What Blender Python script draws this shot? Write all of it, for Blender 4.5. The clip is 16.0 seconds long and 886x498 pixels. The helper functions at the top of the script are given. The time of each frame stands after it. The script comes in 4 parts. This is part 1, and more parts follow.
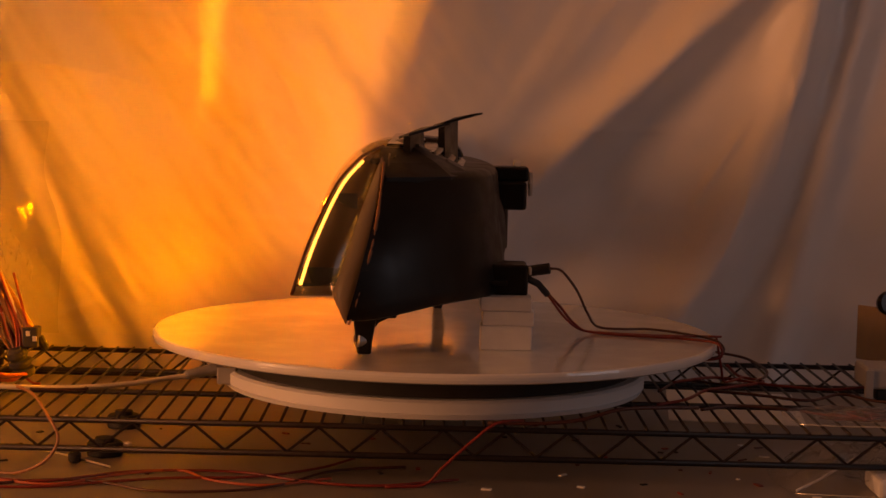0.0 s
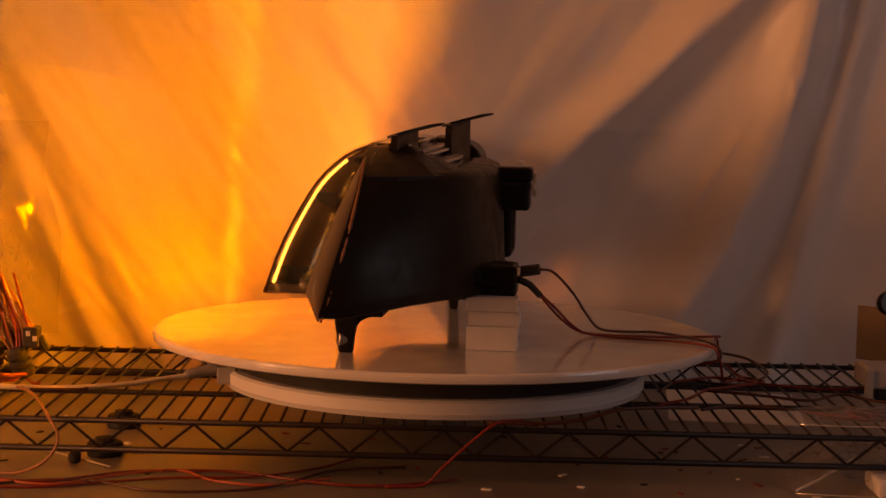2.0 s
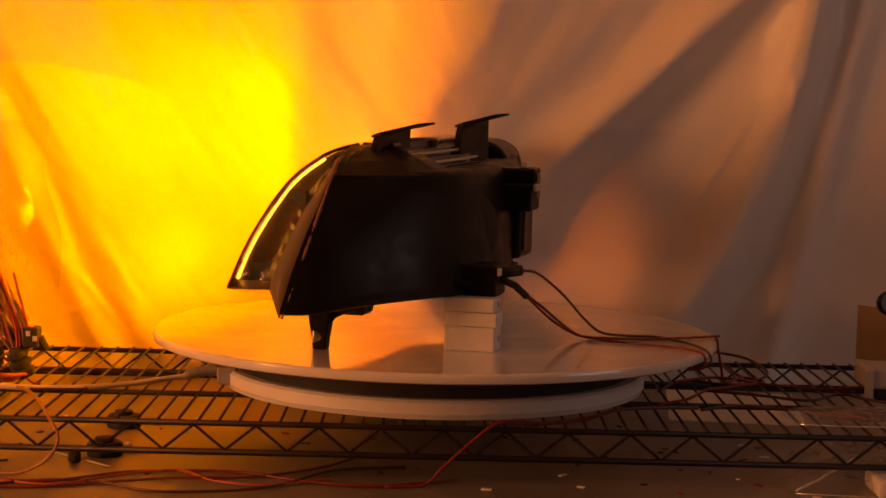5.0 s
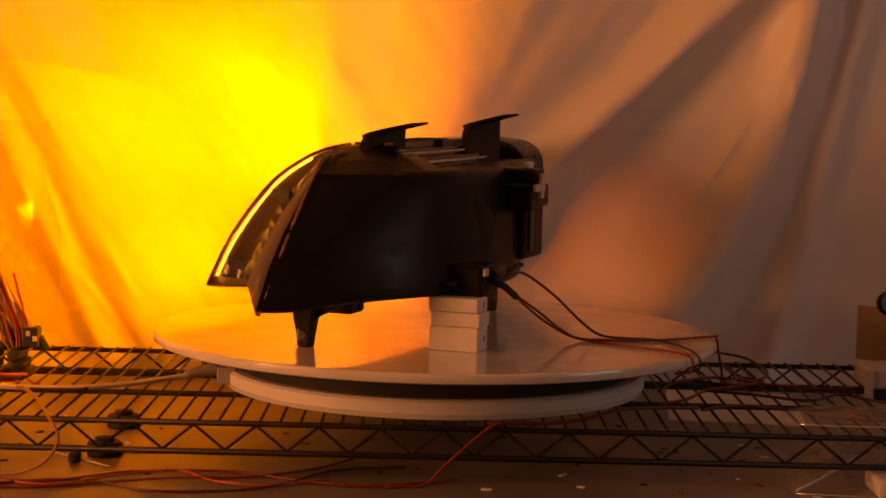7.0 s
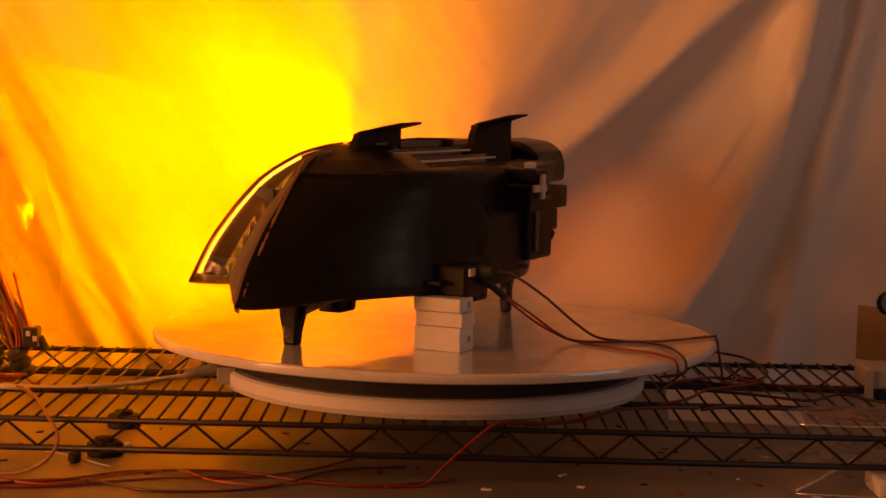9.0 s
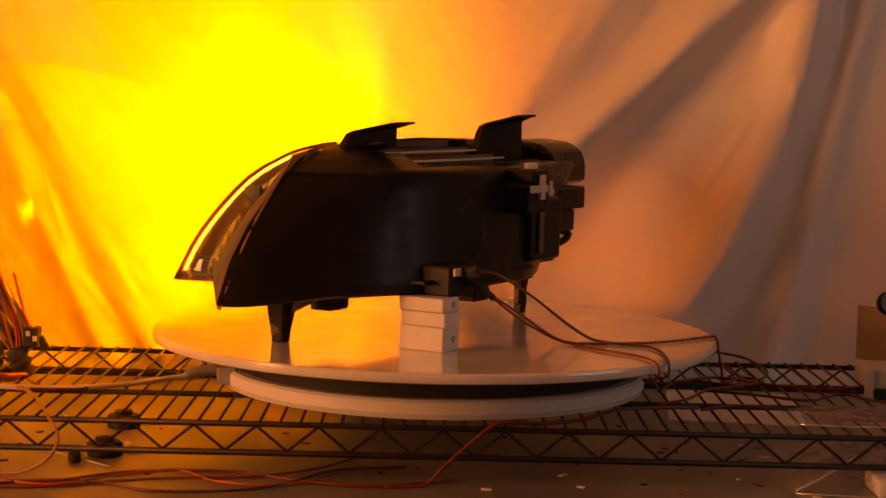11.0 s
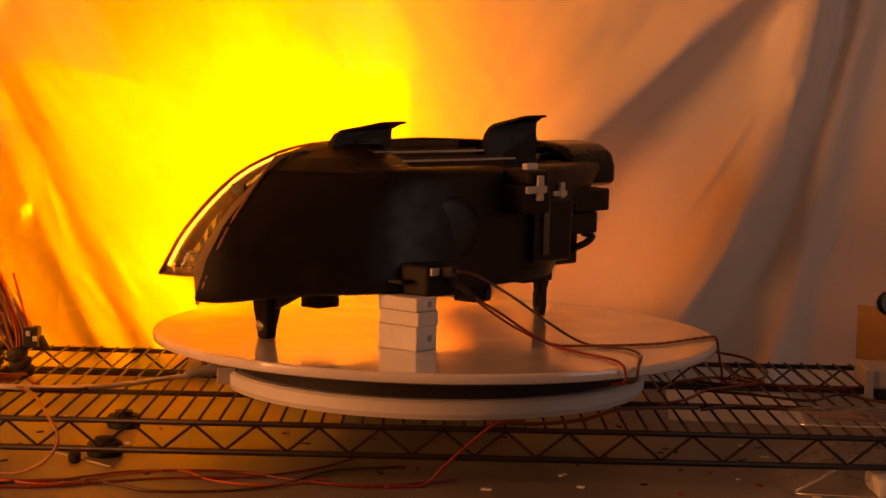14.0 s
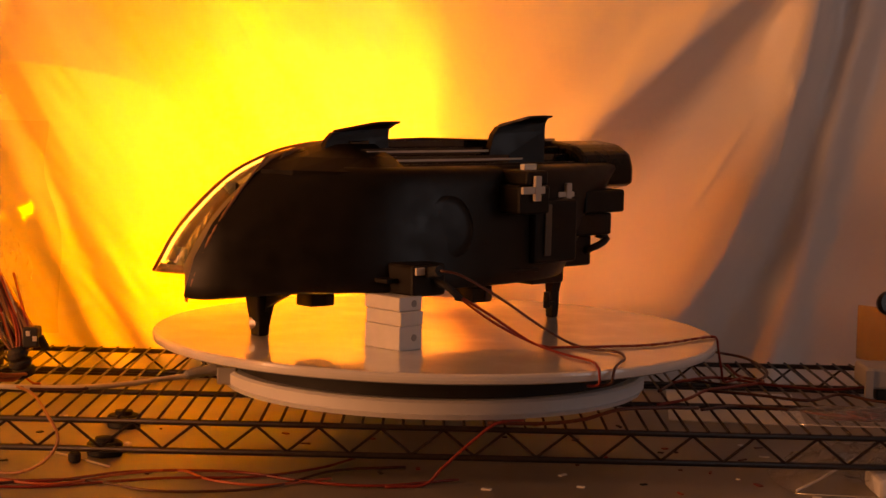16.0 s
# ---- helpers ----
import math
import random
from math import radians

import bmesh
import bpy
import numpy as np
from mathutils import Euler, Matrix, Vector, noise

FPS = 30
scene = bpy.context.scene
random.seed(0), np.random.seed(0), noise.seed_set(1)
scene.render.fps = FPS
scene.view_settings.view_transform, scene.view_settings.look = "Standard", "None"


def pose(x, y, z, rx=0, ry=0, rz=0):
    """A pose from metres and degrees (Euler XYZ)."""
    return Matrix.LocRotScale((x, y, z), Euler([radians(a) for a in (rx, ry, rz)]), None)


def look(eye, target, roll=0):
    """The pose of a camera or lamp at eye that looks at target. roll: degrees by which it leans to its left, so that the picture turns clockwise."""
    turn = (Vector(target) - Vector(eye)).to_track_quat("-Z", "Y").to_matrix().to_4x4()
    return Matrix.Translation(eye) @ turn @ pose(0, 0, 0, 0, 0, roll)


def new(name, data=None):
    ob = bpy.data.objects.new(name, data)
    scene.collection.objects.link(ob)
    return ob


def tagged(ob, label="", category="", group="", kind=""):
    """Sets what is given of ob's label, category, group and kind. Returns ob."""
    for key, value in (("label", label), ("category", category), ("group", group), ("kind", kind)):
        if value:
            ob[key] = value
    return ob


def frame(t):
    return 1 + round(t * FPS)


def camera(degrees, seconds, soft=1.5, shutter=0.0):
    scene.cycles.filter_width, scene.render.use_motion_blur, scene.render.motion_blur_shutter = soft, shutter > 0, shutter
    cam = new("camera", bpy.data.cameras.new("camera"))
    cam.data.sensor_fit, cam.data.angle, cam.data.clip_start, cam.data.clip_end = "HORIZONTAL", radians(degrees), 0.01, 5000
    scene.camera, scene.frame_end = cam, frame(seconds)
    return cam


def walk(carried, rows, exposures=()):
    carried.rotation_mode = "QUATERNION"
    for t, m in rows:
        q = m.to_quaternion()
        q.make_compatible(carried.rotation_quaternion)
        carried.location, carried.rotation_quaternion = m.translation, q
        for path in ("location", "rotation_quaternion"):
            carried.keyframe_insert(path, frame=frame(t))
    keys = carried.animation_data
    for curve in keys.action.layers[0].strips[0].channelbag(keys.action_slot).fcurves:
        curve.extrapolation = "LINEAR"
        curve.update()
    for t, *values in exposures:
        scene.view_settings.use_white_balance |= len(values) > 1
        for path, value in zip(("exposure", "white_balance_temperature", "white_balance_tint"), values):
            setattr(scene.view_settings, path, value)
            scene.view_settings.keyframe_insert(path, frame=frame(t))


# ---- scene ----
Z0 = 0.88            # height of the platter's top face
TABLE = 0.7441         # height of the table top
TURN = -2.8715       # degrees per second, clockwise from above

# ---------------------------------------------------------------- camera
cam = camera(27.14, 16.0, soft=1.5)
EYE = Vector((0.0, -2.2854, Z0 + 0.3152))
AIM = EYE + Vector((math.sin(0.0033) * math.cos(0.0933), math.cos(0.0033) * math.cos(0.0933), -math.sin(0.0933)))
walk(cam, [(0.0, look(EYE, AIM, 1.43)), (16.0, look(EYE, AIM, 1.43))],
     [(0.0, -0.05, 6700, 6), (2.5, 0.0, 7500, 13), (5.0, 0.02, 8800, 17), (9.2, 0.05, 9300, 18), (11.3, 0.32, 9200, 16), (12.0, 0.05, 9300, 16), (14.5, 0.15, 8900, 12), (16.0, 0.22, 7100, 3)])

# ---------------------------------------------------------------- light of the room
world = bpy.data.worlds.new("room_world")
world.use_nodes = True
scene.world = world
world.node_tree.nodes["Background"].inputs[0].default_value = (0.55, 0.6, 0.75, 1)
world.node_tree.nodes["Background"].inputs[1].default_value = 0.004

win = bpy.data.lights.new("window_light", "AREA")
win.shape, win.size, win.size_y, win.energy, win.color = "RECTANGLE", 1.1, 0.9, 3.7, (1.0, 0.84, 0.92)
new("window_light", win).matrix_world = look((2.37, -1.15, 1.62), (0.5, 0.3, 1.05))

hall = bpy.data.lights.new("doorway_light", "AREA")
hall.shape, hall.size, hall.size_y, hall.energy, hall.color = "RECTANGLE", 0.7, 1.0, 35.0, (1.0, 0.37, 0.15)
new("doorway_light", hall).matrix_world = look((-2.17, -1.25, 1.30), (0.5, 0.4, 1.1))

AMBER = (1.0, 0.188, 0.006)


# ---------------------------------------------------------------- materials
def mat(name, color, rough=0.5, metal=0.0, vary=0.15, scale=30.0, bump=0.0, bump_scale=200.0, spec=0.5, coat=0.0, alpha=1.0):
    m = bpy.data.materials.new(name)
    m.use_nodes = True
    nt = m.node_tree
    b = nt.nodes["Principled BSDF"]
    b.inputs["Roughness"].default_value = rough
    b.inputs["Metallic"].default_value = metal
    b.inputs["Specular IOR Level"].default_value = spec
    b.inputs["Coat Weight"].default_value = coat
    tc = nt.nodes.new("ShaderNodeTexCoord")
    n1 = nt.nodes.new("ShaderNodeTexNoise")
    n1.inputs["Scale"].default_value = scale
    n1.inputs["Detail"].default_value = 6
    nt.links.new(tc.outputs["Object"], n1.inputs["Vector"])
    n2 = nt.nodes.new("ShaderNodeTexNoise")
    n2.inputs["Scale"].default_value = scale / 7
    n2.inputs["Detail"].default_value = 3
    nt.links.new(tc.outputs["Object"], n2.inputs["Vector"])
    add = nt.nodes.new("ShaderNodeMath")
    add.operation = "ADD"
    nt.links.new(n1.outputs["Fac"], add.inputs[0])
    nt.links.new(n2.outputs["Fac"], add.inputs[1])
    ramp = nt.nodes.new("ShaderNodeMapRange")
    ramp.inputs["From Min"].default_value, ramp.inputs["From Max"].default_value = 0.7, 1.3
    ramp.inputs["To Min"].default_value, ramp.inputs["To Max"].default_value = 1 - vary, 1 + vary * 0.6
    nt.links.new(add.outputs[0], ramp.inputs["Value"])
    mix = nt.nodes.new("ShaderNodeVectorMath")
    mix.operation = "SCALE"
    mix.inputs[0].default_value = color
    nt.links.new(ramp.outputs["Result"], mix.inputs["Scale"])
    nt.links.new(mix.outputs["Vector"], b.inputs["Base Color"])
    rr = nt.nodes.new("ShaderNodeMapRange")
    rr.inputs["From Min"].default_value, rr.inputs["From Max"].default_value = 0.3, 0.7
    rr.inputs["To Min"].default_value, rr.inputs["To Max"].default_value = max(0.02, rough - 0.08), min(1, rough + 0.1)
    nt.links.new(n1.outputs["Fac"], rr.inputs["Value"])
    nt.links.new(rr.outputs["Result"], b.inputs["Roughness"])
    if bump:
        n3 = nt.nodes.new("ShaderNodeTexNoise")
        n3.inputs["Scale"].default_value = bump_scale
        n3.inputs["Detail"].default_value = 4
        nt.links.new(tc.outputs["Object"], n3.inputs["Vector"])
        bp = nt.nodes.new("ShaderNodeBump")
        bp.inputs["Strength"].default_value = bump
        bp.inputs["Distance"].default_value = 0.001
        nt.links.new(n3.outputs["Fac"], bp.inputs["Height"])
        nt.links.new(bp.outputs["Normal"], b.inputs["Normal"])
    return m


def glow(name, color, strength):
    m = bpy.data.materials.new(name)
    m.use_nodes = True
    b = m.node_tree.nodes["Principled BSDF"]
    b.inputs["Base Color"].default_value = (0.8, 0.5, 0.2, 1)
    b.inputs["Emission Color"].default_value = (*color, 1)
    b.inputs["Emission Strength"].default_value = strength
    return m


def clear(name, tint, gloss=0.06, rough=0.05, haze=0.0, haze_color=(0.8, 0.8, 0.8)):
    """Clear plastic: light goes straight through, with a gloss on top and a little haze."""
    m = bpy.data.materials.new(name)
    m.use_nodes = True
    nt = m.node_tree
    nt.nodes.remove(nt.nodes["Principled BSDF"])
    out = nt.nodes["Material Output"]
    tr = nt.nodes.new("ShaderNodeBsdfTransparent")
    tr.inputs[0].default_value = (*tint, 1)
    gl = nt.nodes.new("ShaderNodeBsdfGlossy")
    gl.inputs["Roughness"].default_value = rough
    lw = nt.nodes.new("ShaderNodeLayerWeight")
    lw.inputs["Blend"].default_value = 0.22
    fr = nt.nodes.new("ShaderNodeMath")
    fr.operation = "MULTIPLY_ADD"
    fr.inputs[1].default_value, fr.inputs[2].default_value = gloss * 2.2, 0.02
    nt.links.new(lw.outputs["Facing"], fr.inputs[0])
    m1 = nt.nodes.new("ShaderNodeMixShader")
    nt.links.new(fr.outputs[0], m1.inputs[0])
    nt.links.new(tr.outputs[0], m1.inputs[1])
    nt.links.new(gl.outputs[0], m1.inputs[2])
    last = m1
    if haze:
        df = nt.nodes.new("ShaderNodeBsdfDiffuse")
        df.inputs[0].default_value = (*haze_color, 1)
        tl = nt.nodes.new("ShaderNodeBsdfTranslucent")
        tl.inputs[0].default_value = (*haze_color, 1)
        m0 = nt.nodes.new("ShaderNodeMixShader")
        m0.inputs[0].default_value = 0.5
        nt.links.new(df.outputs[0], m0.inputs[1])
        nt.links.new(tl.outputs[0], m0.inputs[2])
        m2 = nt.nodes.new("ShaderNodeMixShader")
        m2.inputs[0].default_value = haze
        nt.links.new(m1.outputs[0], m2.inputs[1])
        nt.links.new(m0.outputs[0], m2.inputs[2])
        last = m2
    nt.links.new(last.outputs[0], out.inputs["Surface"])
    return m


M_CURTAIN = mat("white_sheet", (0.72, 0.70, 0.70), 0.36, vary=0.05, scale=9, bump=0.12, bump_scale=90)
M_WHITE = mat("white_platter", (0.72, 0.71, 0.69), 0.13, vary=0.05, scale=14, coat=0.6)
M_BASE = mat("white_base_plastic", (0.74, 0.75, 0.77), 0.4, vary=0.05, scale=20, bump=0.05)
M_BLACK = mat("black_housing_plastic", (0.010, 0.008, 0.0065), 0.38, vary=0.3, scale=40, bump=0.08, bump_scale=500, spec=0.2)
M_GLOSSBLACK = mat("gloss_black_plastic", (0.008, 0.008, 0.008), 0.26, vary=0.2, scale=25, spec=0.22)
M_DARK = mat("matte_black_rubber", (0.02, 0.02, 0.02), 0.7, vary=0.3, scale=60)
M_BEZEL = mat("dark_bezel", (0.02, 0.018, 0.017), 0.6, vary=0.2, scale=30)
M_BLOCK = mat("white_printed_plastic", (0.72, 0.71, 0.70), 0.5, vary=0.08, scale=60, bump=0.25, bump_scale=700)
M_GREYPL = mat("grey_plastic", (0.35, 0.34, 0.33), 0.5, vary=0.15)
M_TRIM = mat("dull_brown_plastic", (0.10, 0.075, 0.055), 0.45, vary=0.2)
M_CLIP = mat("pale_nylon", (0.6, 0.55, 0.48), 0.5, vary=0.15)
M_STEEL = mat("dull_steel", (0.5, 0.49, 0.47), 0.35, 1.0, vary=0.25, scale=80)
M_CHROME = mat("dark_shelf_wire", (0.020, 0.013, 0.011), 0.45, 0.25, vary=0.4, scale=70)
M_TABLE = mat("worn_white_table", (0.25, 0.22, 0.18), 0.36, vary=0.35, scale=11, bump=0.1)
M_WALL = mat("painted_wall", (0.55, 0.54, 0.52), 0.8, vary=0.06, scale=4)
M_FLOOR = mat("concrete_floor", (0.22, 0.21, 0.20), 0.7, vary=0.25, scale=5)
M_RED = mat("red_wire", (0.20, 0.022, 0.014), 0.4, vary=0.2)
M_ORANGE = mat("orange_wire", (0.45, 0.09, 0.03), 0.4, vary=0.2)
M_BROWN = mat("dark_brown_wire", (0.075, 0.025, 0.018), 0.4, vary=0.2)
M_TAN = mat("tan_wire", (0.28, 0.13, 0.06), 0.45, vary=0.25)
M_CREAM = mat("cream_cable", (0.62, 0.55, 0.44), 0.45, vary=0.1)
M_PAPER = mat("white_paper", (0.76, 0.75, 0.72), 0.7, vary=0.06)
M_RIB = mat("polished_black_rib", (0.008, 0.008, 0.008), 0.09, vary=0.2, scale=25, spec=1.0)
M_SMOKE = clear("smoked_inner_trim", (0.2, 0.2, 0.2), 0.05, 0.3, 1.0, (0.20, 0.125, 0.075))
M_LENS = clear("clear_lens", (0.96, 0.95, 0.93), 0.10, 0.03)
M_FLANGE = clear("frosted_lens_flange", (0.8, 0.78, 0.74), 0.15, 0.2, 0.85, (0.36, 0.29, 0.22))
M_FILM = clear("clear_film", (0.98, 0.98, 0.98), 0.12, 0.14, 0.05, (0.7, 0.68, 0.66))
# bright material for drawn glints on the film and the bags' folded edges
M_GLINT = mat("film_glint_edge", (0.88, 0.88, 0.87), 0.18, 0.55, vary=0.1)
M_RIM = mat("dark_red_rim", (0.06, 0.012, 0.006), 0.35, vary=0.2)
M_PIPE = glow("amber_light_pipe", (1.0, 0.40, 0.05), 4.5)
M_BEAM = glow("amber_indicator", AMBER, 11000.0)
M_STRIP = glow("amber_strip", AMBER, 340000.0)
M_END = glow("amber_end_glow", (1.0, 0.17, 0.001), 1500.0)
M_SOFT = glow("amber_side_glow", (1.0, 0.268, 0.0005), 740.0)


# ---------------------------------------------------------------- mesh helpers
def mesh_of(name, bm, material, smooth=False):
    bmesh.ops.recalc_face_normals(bm, faces=bm.faces)
    me = bpy.data.meshes.new(name)
    bm.to_mesh(me)
    bm.free()
    me.materials.append(material)
    for p in me.polygons:
        p.use_smooth = smooth
    return me


def part(name, bm, material, parent=None, label="", smooth=False):
    ob = new(name, mesh_of(name, bm, material, smooth))
    if parent is not None:
        ob.parent = parent
    if label:
        ob["label"] = label
    return ob


def box(x0, x1, y0, y1, z0, z1, bevel=0.0, bm=None):
    own = bm is None
    bm = bmesh.new() if own else bm
    tmp = bmesh.new()
    bmesh.ops.create_cube(tmp, size=1, matrix=Matrix.Translation(((x0 + x1) / 2, (y0 + y1) / 2, (z0 + z1) / 2)) @ Matrix.Diagonal((x1 - x0, y1 - y0, z1 - z0, 1)))
    if bevel:
        bmesh.ops.bevel(tmp, geom=tmp.edges[:], offset=bevel, segments=2, affect="EDGES", profile=0.5)
    me = bpy.data.meshes.new("tmp")
    tmp.to_mesh(me)
    tmp.free()
    bm.from_mesh(me)
    bpy.data.meshes.remove(me)
    return bm


def turned(profile, seg=64, bm=None, m=Matrix.Identity(4)):
    """A body of revolution about z from (radius, height) pairs."""
    bm = bm or bmesh.new()
    rings = []
    for r, z in profile:
        if r < 1e-6:
            rings.append([bm.verts.new(m @ Vector((0, 0, z)))])
        else:
            rings.append([bm.verts.new(m @ Vector((r * math.cos(2 * math.pi * i / seg), r * math.sin(2 * math.pi * i / seg), z))) for i in range(seg)])
    for a, b in zip(rings, rings[1:]):
        for i in range(seg):
            j = (i + 1) % seg
            if len(a) == 1 and len(b) == 1:
                continue
            if len(a) == 1:
                bm.faces.new((a[0], b[i], b[j]))
            elif len(b) == 1:
                bm.faces.new((a[i], b[0], a[j]))
            else:
                bm.faces.new((a[i], b[i], b[j], a[j]))
    return bm


def spline(pts, n):
    """n points spaced evenly along a Catmull-Rom curve through pts."""
    P = [Vector(p) for p in pts]
    P = [P[0] * 2 - P[1]] + P + [P[-1] * 2 - P[-2]]
    fine = []
    for i in range(1, len(P) - 2):
        a, b, c, d = P[i - 1:i + 3]
        for k in range(24):
            t = k / 24
            fine.append(0.5 * ((2 * b) + (c - a) * t + (2 * a - 5 * b + 4 * c - d) * t * t + (3 * b - a - 3 * c + d) * t ** 3))
    fine.append(P[-2])
    cum = [0.0]
    for a, b in zip(fine, fine[1:]):
        cum.append(cum[-1] + (b - a).length)
    out, k = [], 0
    for i in range(n):
        s = cum[-1] * i / (n - 1)
        while k < len(fine) - 2 and cum[k + 1] < s:
            k += 1
        w = (s - cum[k]) / max(1e-9, cum[k + 1] - cum[k])
        out.append(fine[k].lerp(fine[k + 1], min(1, max(0, w))))
    return out


def tube(pts, r, seg=8, bm=None, smooth_n=0, taper=None):
    """A round bar along pts, closed at both ends."""
    bm = bm or bmesh.new()
    P = spline(pts, smooth_n) if smooth_n else [Vector(p) for p in pts]
    rings, last = [], None
    for i, p in enumerate(P):
        d = (P[min(i + 1, len(P) - 1)] - P[max(i - 1, 0)]).normalized()
        if last is None:
            last = d.orthogonal().normalized()
        u = (last - d * last.dot(d)).normalized()
        v = d.cross(u)
        last = u
        rr = r * (taper[i] if taper else 1)
        rings.append([bm.verts.new(p + rr * (math.cos(2 * math.pi * k / seg) * u + math.sin(2 * math.pi * k / seg) * v)) for k in range(seg)])
    for a, b in zip(rings, rings[1:]):
        for k in range(seg):
            bm.faces.new((a[k], a[(k + 1) % seg], b[(k + 1) % seg], b[k]))
    bm.faces.new(rings[0][::-1])
    bm.faces.new(rings[-1])
    return bm


def loft(rings, caps=True, bm=None):
    bm = bm or bmesh.new()
    R = [[bm.verts.new(p) for p in ring] for ring in rings]
    n = len(R[0])
    for a, b in zip(R, R[1:]):
        for k in range(n):
            bm.faces.new((a[k], a[(k + 1) % n], b[(k + 1) % n], b[k]))
    if caps:
        bm.faces.new(R[0][::-1])
        bm.faces.new(R[-1])
    return bm


def grid(rows, bm=None):
    bm = bm or bmesh.new()
    V = [[bm.verts.new(p) for p in r] for r in rows]
    for a, b in zip(V, V[1:]):
        for i in range(len(a) - 1):
            bm.faces.new((a[i], a[i + 1], b[i + 1], b[i]))
    return bm


def prism(poly, axis, a, b, bevel=0.0):
    """A flat outline, in the two other axes, pushed from a to b along an axis."""
    def at(p, w):
        return {"x": (w, p[0], p[1]), "y": (p[0], w, p[1]), "z": (p[0], p[1], w)}[axis]
    bm = loft([[at(p, a) for p in poly], [at(p, b) for p in poly]])
    if bevel:
        bmesh.ops.bevel(bm, geom=bm.edges[:], offset=bevel, segments=2, affect="EDGES", profile=0.5)
    return bm


def thing(name, label, category, m=Matrix.Identity(4), group="", kind=""):
    ob = new(name)
    ob.empty_display_size = 0.05
    ob.matrix_world = m
    return tagged(ob, label, category, group, kind)


def lerp(a, b, w):
    return a + (b - a) * w


# ---------------------------------------------------------------- room shell
def build_room():
    X0, X1, Y0, Y1, H = -2.2, 2.4, -3.6, 1.3, 2.7
    tagged(part("floor", box(X0 - .1, X1 + .1, Y0 - .1, Y1 + .1, -0.1, 0), M_FLOOR), "grey concrete workshop floor", "floor", kind="structure")
    tagged(part("ceiling", box(X0 - .1, X1 + .1, Y0 - .1, Y1 + .1, H, H + .1), M_WALL), "plain painted workshop ceiling", "ceiling", kind="structure")
    tagged(part("wall_north", box(X0 - .1, X1 + .1, Y1, Y1 + .1, 0, H), M_WALL), "plain painted wall behind the hanging sheet", "wall", kind="structure")
    bm = bmesh.new()
    box(X0 - .1, X0, Y0, -1.7, 0, H, bm=bm)
    box(X0 - .1, X0, -0.8, Y1, 0, H, bm=bm)
    box(X0 - .1, X0, -1.7, -0.8, 2.1, H, bm=bm)
    tagged(part("wall_west", bm, M_WALL), "painted side wall with an open doorway", "wall", kind="structure")
    tagged(part("wall_south", box(X0 - .1, X1 + .1, Y0 - .1, Y0, 0, H), M_WALL), "plain painted wall", "wall", kind="structure")
    bm = bmesh.new()
    wy0, wy1, wz0, wz1 = -1.75, -0.55, 1.12, 2.12
    box(X1, X1 + .1, Y0, wy0, 0, H, bm=bm)
    box(X1, X1 + .1, wy1, Y1, 0, H, bm=bm)
    box(X1, X1 + .1, wy0, wy1, 0, wz0, bm=bm)
    box(X1, X1 + .1, wy0, wy1, wz1, H, bm=bm)
    tagged(part("wall_east", bm, M_WALL), "painted side wall with a window opening", "wall", kind="structure")


# ---------------------------------------------------------------- table and hanging sheet
def build_table():
    t = thing("table", "worn off-white workbench top under the wire shelf", "table", pose(0, 0, 0))
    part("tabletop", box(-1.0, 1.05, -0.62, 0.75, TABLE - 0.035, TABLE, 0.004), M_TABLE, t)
    for x in (-0.93, 0.98):
        for y in (-0.55, 0.68):
            part("leg", box(x - .03, x + .03, y - .03, y + .03, 0, TABLE - 0.035, 0.003), M_GREYPL, t)


RIDGES = (
    # place at the top, lean, bend, width of the left and right flank, growth of both downwards, height, lower end
    (0.425, -1.02, 0.0, 0.040, 0.034, 0.3, 0.066, 0.60), (0.538, -0.10, -0.62, 0.056, 0.036, 1.7, 0.080, 0.80),
    (0.622, -0.20, -0.06, 0.024, 0.034, 0.2, 0.027, 0.80), (0.80, -0.15, 0.0, 0.05, 0.05, 0.3, 0.04, 0.9), (0.26, -0.9, -0.5, 0.05, 0.04, 0.5, 0.012, 0.4),
    # broad middle fold added to shade the sheet right of the headlight
    (-0.05, -0.10, -0.1, 0.11, 0.21, 0.2, 0.125, 0.50),
    (-0.672, 0.50, 0.0, 0.032, 0.085, 1.2, 0.068, 0.75), (-0.765, 0.52, 0.0, 0.022, 0.03, 0.4, 0.034, 0.8), (-0.715, 0.50, 0.1, 0.012, 0.02, 0.6, 0.008, 0.7),
    (-0.495, 0.78, 0.0, 0.042, 0.060, 0.2, 0.044, 0.20), (-0.62, 0.70, 0.0, 0.030, 0.045, 0.2, 0.028, 0.17),
    (-0.36, 0.30, 0.9, 0.045, 0.05, 0.5, 0.014, 0.6), (-0.20, 0.05, 0.6, 0.030, 0.03, 0.5, 0.010, 0.5), (-0.30, 0.85, 0.2, 0.030, 0.045, 0.5, 0.012, 0.6),
)
